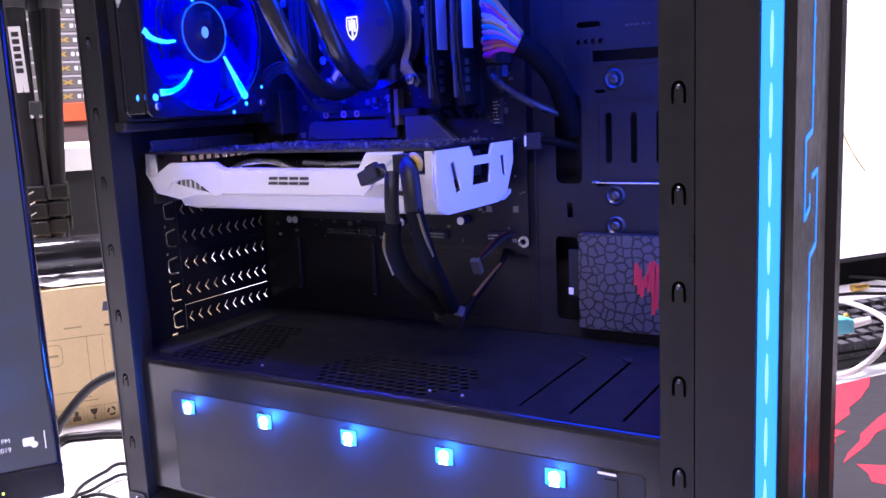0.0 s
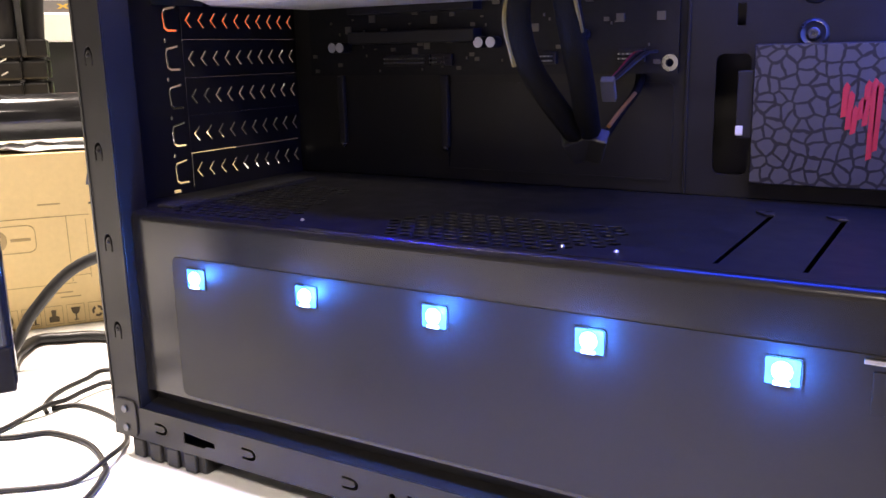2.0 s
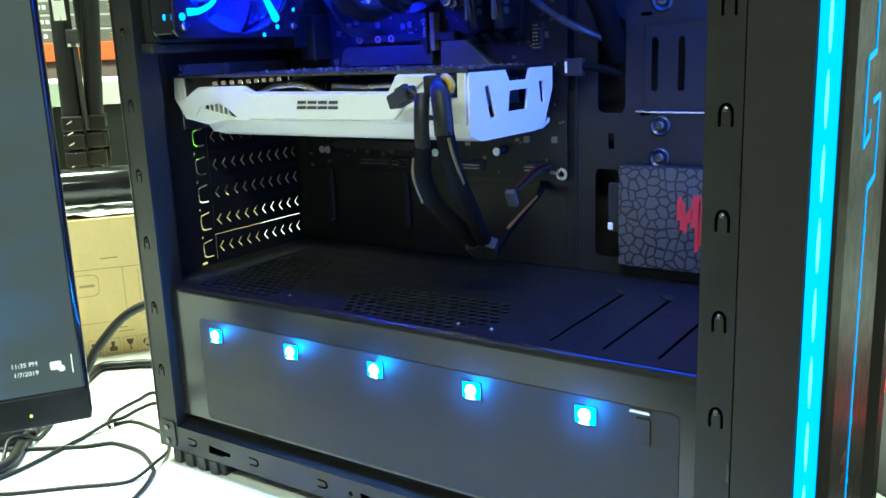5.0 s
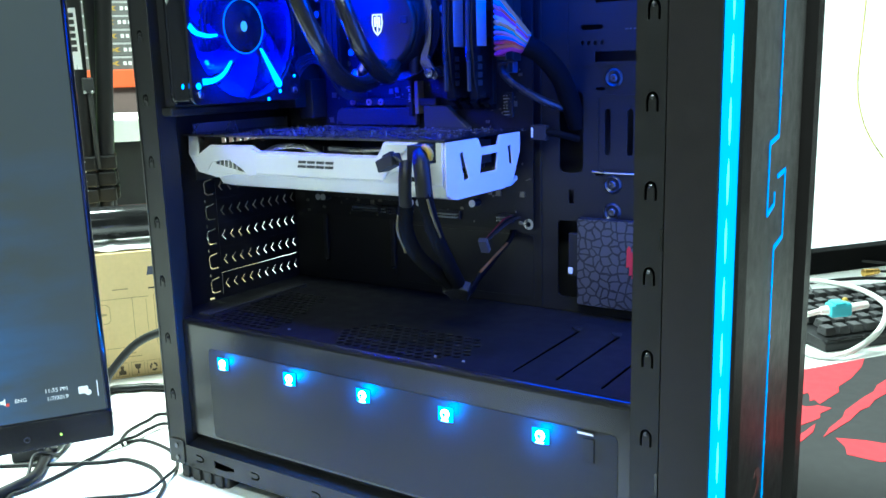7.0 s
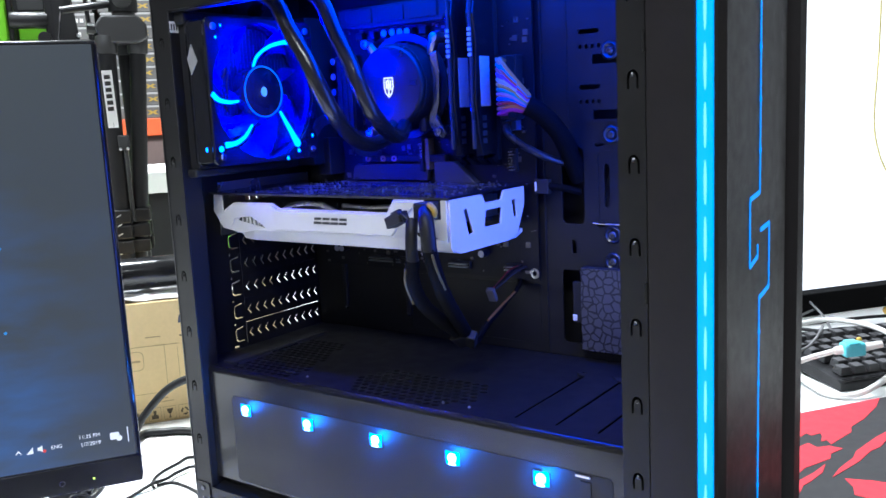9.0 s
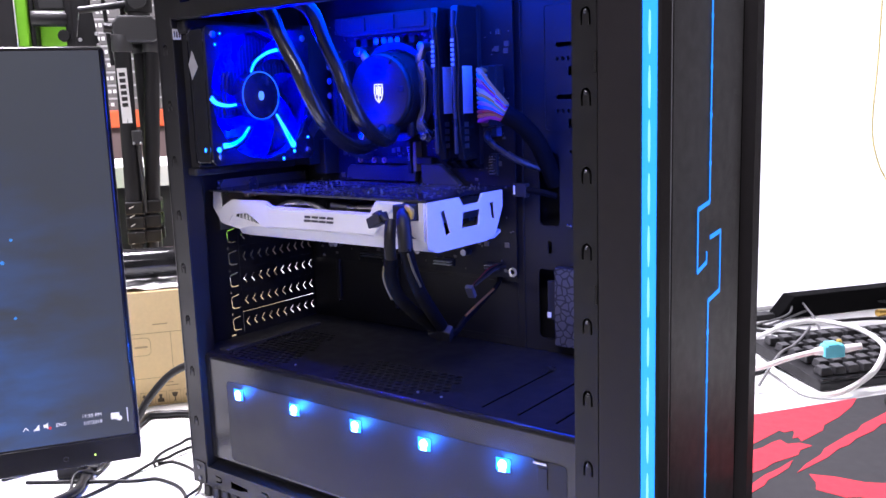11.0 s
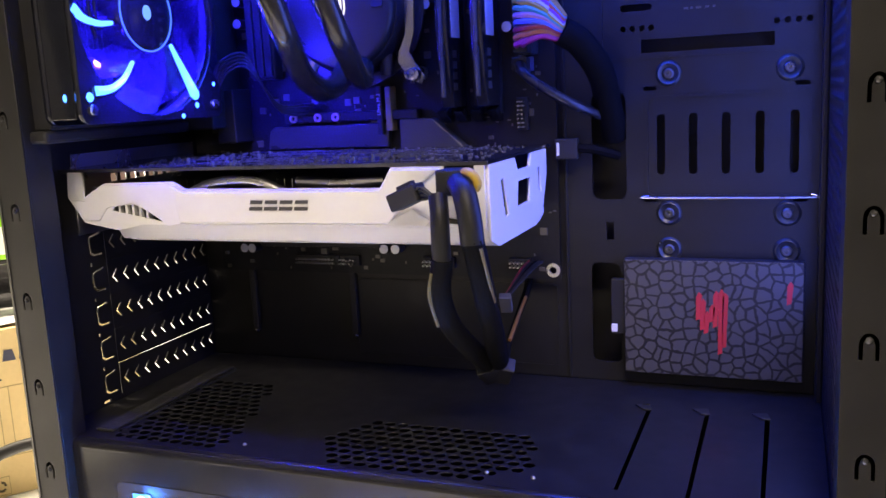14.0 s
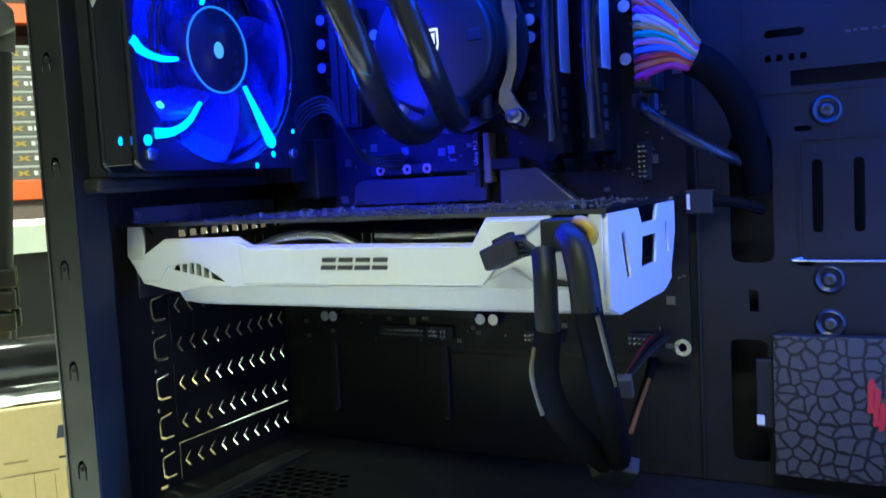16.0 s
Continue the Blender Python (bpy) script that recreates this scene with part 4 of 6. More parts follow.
for x, u, v, rad in ((FX - 0.010, -0.0585, -0.046, 0.0026), (FX, -0.0535, -0.046, 0.0026), (FX, 0.021, -0.0585, 0.0016), (FX, 0.0535, -0.040, 0.0014), (FX, 0.0350, -0.0525, 0.0018), (FX, -0.050, 0.044, 0.0013), (FX, -0.044, 0.0535, 0.0012), (FX, 0.0340, -0.046, 0.0034), (FX, -0.0545, 0.052, 0.0010)):
    part("corner_light", ball((x, FAN_Y + u, FAN_Z + v), rad, 10, squash=(0.6, 1, 1)), FAN_LIGHT, fan, "bright blue corner light")
for rad, z0, z1 in ((0.0420, 150, 195), (0.0462, 155, 200)):
    part("glossy_rib", tube([(FX - 0.0005, FAN_Y + rad * math.cos(radians(a)), FAN_Z + rad * math.sin(radians(a))) for a in range(z0, z1 + 1, 9)], 0.0008, 6), FAN_SMOKE, fan, "clear ribbed guard", True)

cooler = thing("cpu_cooler", "round black liquid cooler pump with two rubber hoses", "cpu cooler", (0.154, 0.14, 0.34))
PX, PZ = 0.1445, 0.3725
CAPM = surface("satin_pump_cap", (0.015, 0.015, 0.017), 0.36, 0, 500, 0.1, 0.05)
part("pump_body", cylinder((PX, MB - 0.002, PZ), (PX, 0.127, PZ), 0.0375, 0.0365, 48, bevel=0.0015), DARK, cooler, "", True)
cap = part("pump_cap", cylinder((PX, 0.127, PZ), (PX, 0.1215, PZ), 0.0365, 0.034, 48, bevel=0.0015), CAPM, cooler, "smooth black cap", True)
shield = [(-5, 8), (5, 8), (5.4, 0), (3.6, -6), (0, -9.5), (-3.6, -6), (-5.4, 0)]
part("badge_outline", plate([(PX + 0.0010 * u, PZ + 0.0010 * v) for u, v in shield], [[(PX + 0.00084 * u, PZ + 0.00084 * v) for u, v in shield]], "y", 0.1208, 0.1214), LOGO_LIGHT, cap, "glowing white badge")
for u0, u1, v0, v1 in ((-3, -1.4, -2, 5.5), (-0.6, 0.6, -7, 6.2), (1.4, 3, -3, 5.5), (-3, 3, 0.5, 2)):
    part("badge_bar", box(PX + 0.001 * u0, PX + 0.001 * u1, 0.1208, 0.1214, PZ + 0.001 * v0, PZ + 0.001 * v1), LOGO_LIGHT, cap)
part("cap_notch", box(PX + 0.022, PX + 0.030, 0.1208, 0.1222, PZ - 0.001, PZ + 0.005, 0.0008), DARK, cap)
part("bracket_ring", plate(oval(PX, PZ, 0.0455, 0.0455, 48), [oval(PX, PZ, 0.0395, 0.0395, 48)], "y", MB - 0.014, MB - 0.012), HEATSINK, cooler)
for sx, sz in ((1, -1), (-1, -1), (1, 1), (-1, 1)):
    arm = part("bracket_arm", tube([(PX + sx * 0.030, MB - 0.013, PZ + sz * 0.026), (PX + sx * 0.034, MB - 0.015, PZ + sz * 0.034), (PX + sx * 0.040, MB - 0.015, PZ + sz * 0.041)], 0.0042, 8), METAL, cooler, "bright metal arm", True)
    part("arm_screw", cylinder((PX + sx * 0.038, MB - 0.022, PZ + sz * 0.039), (PX + sx * 0.038, MB - 0.002, PZ + sz * 0.039), 0.0042, n=16, bevel=0.0008), METAL, arm, "", True)
CLIP = surface("satin_clip_steel", (0.30, 0.30, 0.32), 0.2, 0.9, 500, 0.15, 0.1)
part("clip_arm", prism([(0.1795, 0.398), (0.1812, 0.371), (0.1812, 0.357), (0.1765, 0.347), (0.1755, 0.340), (0.1825, 0.330), (0.1900, 0.3265), (0.1932, 0.331), (0.1875, 0.339), (0.1835, 0.346), (0.1872, 0.357), (0.1885, 0.384), (0.1868, 0.400)], "y", 0.1345, 0.1365, 0.0007), CLIP, cooler, "satin metal clip arm")
part("clip_screw", cylinder((0.1868, 0.1300, 0.3325), (0.1868, 0.1400, 0.3325), 0.0040, n=20, bevel=0.0009), CLIP, cooler, "round clip screw", True)
part("clip_tube", cylinder((0.166, 0.140, 0.333), (0.166, 0.140, 0.347), 0.0042, n=16, bevel=0.0006), HEATSINK, cooler, "", True)
HOSE = surface("ribbed_black_hose", (0.016, 0.016, 0.017), 0.17, 0, 1200, 0.2, 0.2, 0.05)
part("hose", tube([(0.014, 0.066, 0.446), (0.034, 0.050, 0.4515), (0.064, 0.032, 0.4525), (0.096, 0.022, 0.4490), (0.1205, 0.018, 0.4385), (0.1365, 0.014, 0.4173), (0.153, 0.013, 0.395), (0.1618, 0.0160, 0.3737), (0.1632, 0.029, 0.3523), (0.1555, 0.0555, 0.3345), (0.152, 0.082, 0.3255), (0.149, 0.108, 0.3290), (0.146, 0.126, 0.340)], 0.0064, 14), HOSE, cooler, "", True)
part("hose", tube([(0.014, 0.095, 0.446), (0.045, 0.080, 0.4520), (0.085, 0.058, 0.4535), (0.122, 0.044, 0.4510), (0.147, 0.040, 0.4385), (0.159, 0.042, 0.4123), (0.1686, 0.0455, 0.3904), (0.1750, 0.0470, 0.3728), (0.1785, 0.0575, 0.3508), (0.1731, 0.0838, 0.3343), (0.166, 0.106, 0.3310), (0.157, 0.126, 0.340)], 0.0064, 14), HOSE, cooler, "", True)

# ---- drive and cables inside the case ----
def stone_print():
    """Pale cracked cells on dark lines, printed on the drive's sticker."""
    m, n, l, b = nodes_of("cracked_stone_sticker")
    co = n.new("ShaderNodeTexCoord")
    warp = n.new("ShaderNodeTexNoise")
    warp.inputs["Scale"].default_value = 90
    add = n.new("ShaderNodeMixRGB")
    add.inputs[0].default_value = 0.006
    vor = n.new("ShaderNodeTexVoronoi")
    vor.feature = "DISTANCE_TO_EDGE"
    vor.inputs["Scale"].default_value = 150
    vor.inputs["Randomness"].default_value = 0.85
    ramp = n.new("ShaderNodeValToRGB")
    ramp.color_ramp.elements[0].position, ramp.color_ramp.elements[0].color = 0.075, (0.012, 0.011, 0.011, 1)
    ramp.color_ramp.elements[1].position, ramp.color_ramp.elements[1].color = 0.125, (0.072, 0.070, 0.067, 1)
    l.new(co.outputs["Object"], warp.inputs["Vector"])
    sep = n.new("ShaderNodeSeparateXYZ")
    com = n.new("ShaderNodeCombineXYZ")
    l.new(co.outputs["Object"], sep.inputs[0])
    l.new(sep.outputs["X"], com.inputs["X"])
    l.new(sep.outputs["Z"], com.inputs["Y"])
    vor.voronoi_dimensions = "2D"
    l.new(com.outputs[0], add.inputs[1])
    l.new(warp.outputs["Color"], add.inputs[2])
    l.new(add.outputs[0], vor.inputs["Vector"])
    l.new(vor.outputs["Distance"], ramp.inputs[0])
    l.new(ramp.outputs[0], b.inputs["Base Color"])
    b.inputs["Roughness"].default_value = 0.4
    return m


drive = thing("solid_state_drive", "solid state drive with a grey cracked-stone sticker", "drive", (0.357, 0.16, 0.151))
part("drive_case", box(0.3045, 0.4042, 0.1568, 0.1640, 0.1492, 0.2190, 0.0012), DARK, drive)
part("sticker", box(0.3051, 0.4036, 0.1562, 0.1569, 0.1498, 0.2184, 0.0002), stone_print(), drive, "grey cracked-stone printed sticker")
for k, (x, z0, z1) in enumerate((x - 0.002, z0 - 0.0045, z1 - 0.0055) for x, z0, z1 in ((0.3495, 0.188, 0.206), (0.3518, 0.182, 0.202), (0.3540, 0.180, 0.195), (0.3568, 0.187, 0.199), (0.3590, 0.184, 0.207), (0.3618, 0.168, 0.208), (0.3640, 0.172, 0.206), (0.3985, 0.199, 0.2135))):
    part("red_print", prism([(x - 0.0015, z0), (x + 0.0009, z0 + 0.001), (x + 0.0019, z1 - 0.002), (x + 0.0002, z1), (x - 0.0013, z1 - 0.003)], "y", 0.1558, 0.1562), RED, drive)
part("connector", box(0.2965, 0.3045, 0.1585, 0.1635, 0.172, 0.206, 0.0006), DARK, drive)
part("screw", box(0.2965, 0.3002, 0.1575, 0.1590, 0.1735, 0.1785, 0.0005), PAPER, drive, "white cable latch")

bundle = thing("main_power_cable", "thick power cable with bright coloured wires at the plug", "cable", (0.28, 0.13, 0.33))
part("plug", box(0.2478, 0.2562, MB - 0.024, MB - 0.0125, 0.341, 0.391, 0.0008), DARK, bundle, "dark plug")
COLOURS = [(0.6, 0.03, 0.25), (0.8, 0.2, 0.03), (0.6, 0.03, 0.03), (0.05, 0.2, 0.75), (0.75, 0.3, 0.35), (0.03, 0.45, 0.3), (0.75, 0.45, 0.03), (0.7, 0.7, 0.7), (0.35, 0.05, 0.6), (0.8, 0.12, 0.05), (0.05, 0.4, 0.6), (0.7, 0.35, 0.1)]
for k, c in enumerate(COLOURS):
    z = 0.345 + 0.0038 * k
    wire = surface("coloured_wire", tuple(0.6 * v for v in c), 0.4, 0, 900, 0.08, 0.05)
    for row in (0, 1):
        part("wire", tube([(0.250 + 0.004 * row, MB - 0.024, z), (0.2545 + 0.004 * row, MB - 0.036 - 0.002 * row, z + 0.0005), (0.268 + 0.002 * row, MB - 0.040, 0.354 + (z - 0.354) * 0.62), (0.280, MB - 0.034 + 0.003 * row, 0.350 + (z - 0.36) * 0.30)], 0.0017, 6, 6), wire, bundle, smooth=True)
part("sleeve", tube([(0.278, MB - 0.033, 0.351), (0.287, MB - 0.026, 0.344), (0.295, MB - 0.012, 0.328), (0.297, MB + 0.004, 0.306), (0.298, TRAY + 0.006, 0.290)], 0.0078, 12), SLEEVE, bundle, "", True)
usb = thing("header_cable", "dark front panel cable plugged into the board", "cable", (0.27, 0.14, 0.31))
part("plug", box(0.2440, 0.2535, MB - 0.016, MB - 0.0085, 0.3315, 0.3390, 0.0008), DARK, usb)
part("cord", tube([(0.2490, MB - 0.016, 0.335), (0.2540, MB - 0.022, 0.3290), (0.266, MB - 0.020, 0.3195), (0.283, MB - 0.010, 0.3085), (0.299, TRAY + 0.004, 0.300)], 0.0030, 10), surface("grey_cord", (0.022, 0.022, 0.03), 0.3), usb, "", True)
sata = thing("data_cable", "flat black data cable plugged at the board edge", "cable", (0.28, 0.155, 0.283))
part("plug", box(0.2655, 0.2790, MB - 0.004, MB + 0.003, 0.2785, 0.2905, 0.0008), DARK, sata)
part("cord", tube([(0.278, MB - 0.001, 0.285), (0.289, MB + 0.001, 0.2835), (0.300, TRAY + 0.004, 0.279)], 0.0028, 8), SLEEVE, sata)
part("pull_tab", box(0.2668, 0.2682, MB - 0.0048, MB - 0.004, 0.281, 0.2885), PAPER, sata)
fp = thing("front_panel_wires", "thin red and black wires at the board corner", "cable", (0.25, 0.15, 0.2))
for k, c in enumerate((surface("dark_red_wire", (0.22, 0.015, 0.02), 0.5), RUBBER, SLEEVE, RUBBER, RUBBER)):
    part("wire", tube([(0.2470 + 0.0022 * k, MB - 0.003, 0.2165), (0.2465 + 0.0018 * k, MB - 0.016, 0.2150), (0.2435 + 0.001 * k, 0.131, 0.2075), (0.2418 + 0.0006 * k, 0.124, 0.2030)], 0.0008, 6), c, fp)
part("loose_plug", turned(box(-0.0035, 0.0035, -0.0022, 0.0022, -0.0065, 0.0065, 0.0006), pose(0.2425, 0.1195, 0.1985, 35, 0, 10)), surface("grey_plug", (0.10, 0.10, 0.105), 0.45), fp, "grey loose plug")
for x, w in ((0.0405, 0.0026), (0.1200, 0.0026)):
    rod = thing("cable_strap", "dark hanging cable strap on the tray", "cable", (x, TRAY, 0.18), "tray straps")
    part("strap", box(x - w, x + w, TRAY - 0.0035, TRAY, 0.160, 0.205, 0.001), DARK, rod)
    part("strap_end", ball((x, TRAY - 0.002, 0.160), 0.0022), SCREW, rod)
fanwire = thing("fan_wires", "loose loop of fan wires beside the rear fan", "cable", (0.075, 0.13, 0.33))
for k in range(5):
    part("wire", tube([(0.054, 0.118, 0.323 + 0.002 * k), (0.064, 0.121 - 0.002 * k, 0.340 + 0.0015 * k), (0.076, 0.124, 0.343 + 0.002 * k), (0.084, 0.130, 0.330), (0.090, 0.140, 0.318 - 0.001 * k), (0.108, 0.150, 0.318 - 0.002 * k)], 0.0008, 6), RUBBER, fanwire)
# flat grey-white diamond on the fan frame's side wall
diamond_piece = thing("white_diamond", "small white diamond shape on the side of the fan", "sticker", (0.040, FAN_Y - 0.0602, 0.388))
part("paper", prism([(0.0345, 0.4015), (0.0405, 0.4130), (0.0470, 0.3990), (0.0382, 0.3885)], "y", FAN_Y - 0.0604, FAN_Y - 0.0600), surface("grey_white_flat", (0.3, 0.3, 0.31), 0.6, 0, 300, 0.05, 0.1), diamond_piece)
tag = thing("paper_sticker", "small white paper sticker on the case frame", "sticker", (0.024, 0.004, 0.43))
part("paper", box(0.0222, 0.0225, -0.0062, 0.0022, 0.4235, 0.4325), PAPER, tag)
for k in range(3):
    part("print_bar", box(0.0225, 0.0227, -0.0052 + 0.0026 * k, -0.0040 + 0.0026 * k, 0.4255, 0.4305), INK, tag)

# ---- nearer monitor ----
M1 = Matrix.Translation((0.032, -0.080, 0.068)) @ pose(0, 0, 0, 0, 0, 57.3) @ pose(0, 0, 0, -5.2, 0, 0)


def desktop_picture():
    m, n, l, b = nodes_of("lit_desktop_screen")
    co = n.new("ShaderNodeTexCoord")
    sep = n.new("ShaderNodeSeparateXYZ")
    l.new(co.outputs["Generated"], sep.inputs[0])
    cloud = n.new("ShaderNodeTexNoise")
    cloud.inputs["Scale"].default_value, cloud.inputs["Detail"].default_value = 4.0, 5
    mp = n.new("ShaderNodeMapping")
    mp.inputs["Scale"].default_value = (1.0, 1.0, 2.4)
    l.new(co.outputs["Generated"], mp.inputs[0])
    l.new(mp.outputs[0], cloud.inputs["Vector"])
    # blue mist thickest low and to the far side of the picture
    h = n.new("ShaderNodeMapRange")
    h.inputs["From Min"].default_value, h.inputs["From Max"].default_value = 0.80, 0.10
    l.new(sep.outputs["Z"], h.inputs["Value"])
    s = n.new("ShaderNodeMapRange")
    s.inputs["From Min"].default_value, s.inputs["From Max"].default_value = 0.99, 0.6
    l.new(sep.outputs["X"], s.inputs["Value"])
    c = n.new("ShaderNodeMapRange")
    c.inputs["From Min"].default_value, c.inputs["From Max"].default_value = 0.42, 0.74
    l.new(cloud.outputs["Fac"], c.inputs["Value"])
    m1 = n.new("ShaderNodeMath")
    m1.operation = "MULTIPLY"
    l.new(h.outputs[0], m1.inputs[0])
    l.new(s.outputs[0], m1.inputs[1])
    m2 = n.new("ShaderNodeMath")
    m2.operation = "MULTIPLY"
    l.new(m1.outputs[0], m2.inputs[0])
    l.new(c.outputs[0], m2.inputs[1])
    mix = n.new("ShaderNodeMixRGB")
    mix.inputs[1].default_value, mix.inputs[2].default_value = (0.041, 0.049, 0.053, 1), (0.02, 0.20, 0.70, 1)
    l.new(m2.outputs[0], mix.inputs[0])
    l.new(mix.outputs[0], b.inputs["Emission Color"])
    b.inputs["Emission Strength"].default_value = 1.0
    b.inputs["Base Color"].default_value = (0.015, 0.015, 0.017, 1)
    b.inputs["Roughness"].default_value = 0.35
    return m


SCREEN_ICON = glow("lit_screen_icons", (0.9, 0.93, 1.0), 0.85)
mon = thing("computer_monitor", "black flat monitor showing a dark blue desktop", "monitor", (-0.02, -0.13, 0.0))
body = part("bezel_body", turned(box(-0.560, 0.0, 0.0, 0.022, 0.0, 0.352, 0.005, 3), M1), GLOSS, mon, "", True)
part("screen", turned(box(-0.548, -0.0045, -0.0006, 0.001, 0.0235, 0.3475), M1), desktop_picture(), body, "lit screen with a dark blue picture")
part("chin", turned(box(-0.559, -0.001, -0.0015, 0.004, 0.001, 0.0225, 0.0012), M1), GLOSS, body)
part("power_light", turned(box(-0.0377, -0.0363, -0.0020, -0.0014, 0.0088, 0.0106), M1), GREEN_LED, body, "green power light")
part("power_mark", turned(plate(oval(-0.060, 0.0095, 0.0022, 0.0022, 14), [oval(-0.060, 0.0095, 0.0017, 0.0017, 14)], "y", -0.0018, -0.0014), M1), LOGO_GREY, body)
ICONS = M1 @ Matrix.Translation((0.0095, 0, 0.0055))
part("show_desktop_bar", turned(box(-0.0185, -0.0178, -0.0011, -0.0005, 0.0285, 0.0405), ICONS), SCREEN_ICON, body)
part("notice_icon", turned(prism(rrect(-0.0315, -0.0245, 0.032, 0.0375, 0.001), "y", -0.0011, -0.0005), ICONS), SCREEN_ICON, body)
part("notice_badge", turned(prism(oval(-0.0248, 0.0325, 0.0022, 0.0022, 14), "y", -0.0014, -0.0010), ICONS), SCREEN_ICON, body)
flat = pose(0, 0, 0, 90, 0, 0)
letters("clock_time", "11:35 PM", 0.0042, ICONS @ Matrix.Translation((-0.0385, -0.0008, 0.0365)) @ flat, SCREEN_ICON, body, 0.0001, "RIGHT")
letters("clock_date", "1/7/2019", 0.0042, ICONS @ Matrix.Translation((-0.0385, -0.0008, 0.0305)) @ flat, SCREEN_ICON, body, 0.0001, "RIGHT")
letters("language_mark", "ENG", 0.0040, ICONS @ Matrix.Translation((-0.0665, -0.0008, 0.0325)) @ flat, SCREEN_ICON, body, 0.0001, "RIGHT")
part("tray_icon", turned(prism([(-0.0995, 0.033), (-0.0975, 0.0355), (-0.0955, 0.033), (-0.0955, 0.032), (-0.0975, 0.0343), (-0.0995, 0.032)], "y", -0.0011, -0.0005), ICONS), SCREEN_ICON, body)
part("tray_icon", turned(prism([(-0.0920, 0.0315), (-0.0872, 0.0315), (-0.0872, 0.0365)], "y", -0.0011, -0.0005), ICONS), SCREEN_ICON, body)
part("tray_icon", turned(prism([(-0.0840, 0.033), (-0.0822, 0.033), (-0.0805, 0.0315), (-0.0805, 0.037), (-0.0822, 0.0355), (-0.0840, 0.0355)], "y", -0.0011, -0.0005), ICONS), SCREEN_ICON, body)
part("tray_badge", turned(prism(oval(-0.0793, 0.0322, 0.0013, 0.0013, 10), "y", -0.0014, -0.0010), ICONS), glow("red_badge", (0.8, 0.05, 0.03), 0.7), body)
for k, (x, z, r) in enumerate(((-0.0965, 0.181, 0.0024), (-0.0925, 0.178, 0.0018), (-0.110, 0.162, 0.0012), (-0.0845, 0.196, 0.0014), (-0.087, 0.132, 0.0013), (-0.118, 0.226, 0.0013), (-0.130, 0.190, 0.0030))):
    part("screen_spark", turned(prism(oval(x, z, r, r, 6), "y", -0.0010, -0.0005), M1), glow("blue_screen_spark", (0.03, 0.35, 0.9), 0.6), body)
for x, z, w in ((-0.1455, 0.196, 0.008), (-0.1455, 0.236, 0.008)):
    part("desktop_icon", turned(prism(rrect(x - w, x + w, z - w, z + w, 0.002), "y", -0.0010, -0.0005), M1), SCREEN_ICON, body)
part("neck", turned(box(-0.305, -0.255, 0.022, 0.04, -0.035, 0.12, 0.004), M1), GLOSS, mon)
part("foot_plate", turned(prism(rrect(-0.38, -0.18, -0.06, 0.13, 0.03), "z", 0.0, 0.008, 0.001), Matrix.Translation((0.032, -0.080, 0.0)) @ pose(0, 0, 0, 0, 0, 57.3)), GLOSS, mon)

# ---- behind the case: carton, tripod, boxes, shelf ----
BG = pose(-0.25, 0.12, 0, 0, 0, 53.13)
carton = thing("cardboard_box", "brown cardboard box with printed lines and handling marks", "box", (-0.25, 0.12, 0))
shell = part("carton_body", turned(box(-0.17, 0.17, 0.0, 0.16, 0.0, 0.146, 0.0015), BG), CARD, carton)


def ink(x0, x1, z0, z1, m=CARD_INK, name="printed_line"):
    return part(name, turned(box(x0, x1, -0.0004, 0.0003, z0, z1), BG), m, shell)


ink(-0.16, 0.045, 0.0932, 0.0938)
ink(-0.045, 0.030, 0.0362, 0.0367)
ink(0.0268, 0.0274, 0.038, 0.094)
ink(0.0415, 0.0420, 0.040, 0.090)
ink(0.0275, 0.042, 0.0425, 0.0430)
ink(0.007, 0.024, 0.1035, 0.1047, CARD_INK, "print_bar")
ink(0.009, 0.026, 0.0285, 0.0296, CARD_INK, "print_bar")
ink(0.016, 0.032, 0.0245, 0.0255, CARD_INK, "print_bar")
ink(-0.0160, -0.0010, 0.0755, 0.0778, CARD_INK, "print_bar")
LOGO_INK = surface("dark_blue_carton_print", (0.06, 0.065, 0.11), 0.7, 0, 240, 0.2, 0.1)
for u in (0.0450, 0.0575, 0.0700, 0.0825):
    part("logo_block", turned(prism([(u, 0.1180), (u + 0.0105, 0.1180), (u + 0.0085, 0.1275), (u + 0.0020, 0.1275)], "y", -0.0005, 0.0003), BG), LOGO_INK, shell)
ink(0.0455, 0.0550, 0.1020, 0.1036, INK, "print_bar")
part("drawn_outline", turned(plate(rrect(0.0500, 0.1200, 0.0350, 0.0965, 0.003), [rrect(0.0506, 0.1194, 0.0356, 0.0959, 0.0026)], "y", -0.0004, 0.0003), BG), CARD_INK, shell)
ink(0.0585, 0.0591, 0.036, 0.0955)
part("badge_outline", turned(plate(rrect(-0.0390, 0.003, 0.0655, 0.0885, 0.006), [rrect(-0.0384, 0.0024, 0.0661, 0.0879, 0.0056)], "y", -0.0004, 0.0003), BG), CARD_INK, shell)
part("badge_disc", turned(prism(oval(-0.0280, 0.0770, 0.0095, 0.0095, 24), "y", -0.0004, 0.0003), BG), CARD_INK, shell)
MARK_INK = surface("brown_black_carton_ink", (0.10, 0.075, 0.045), 0.75, 0, 240, 0.3, 0.1)
MARKS = BG @ Matrix.Translation((-0.0034, 0, -0.0022)) @ Matrix.Diagonal((0.885, 1, 1, 1))
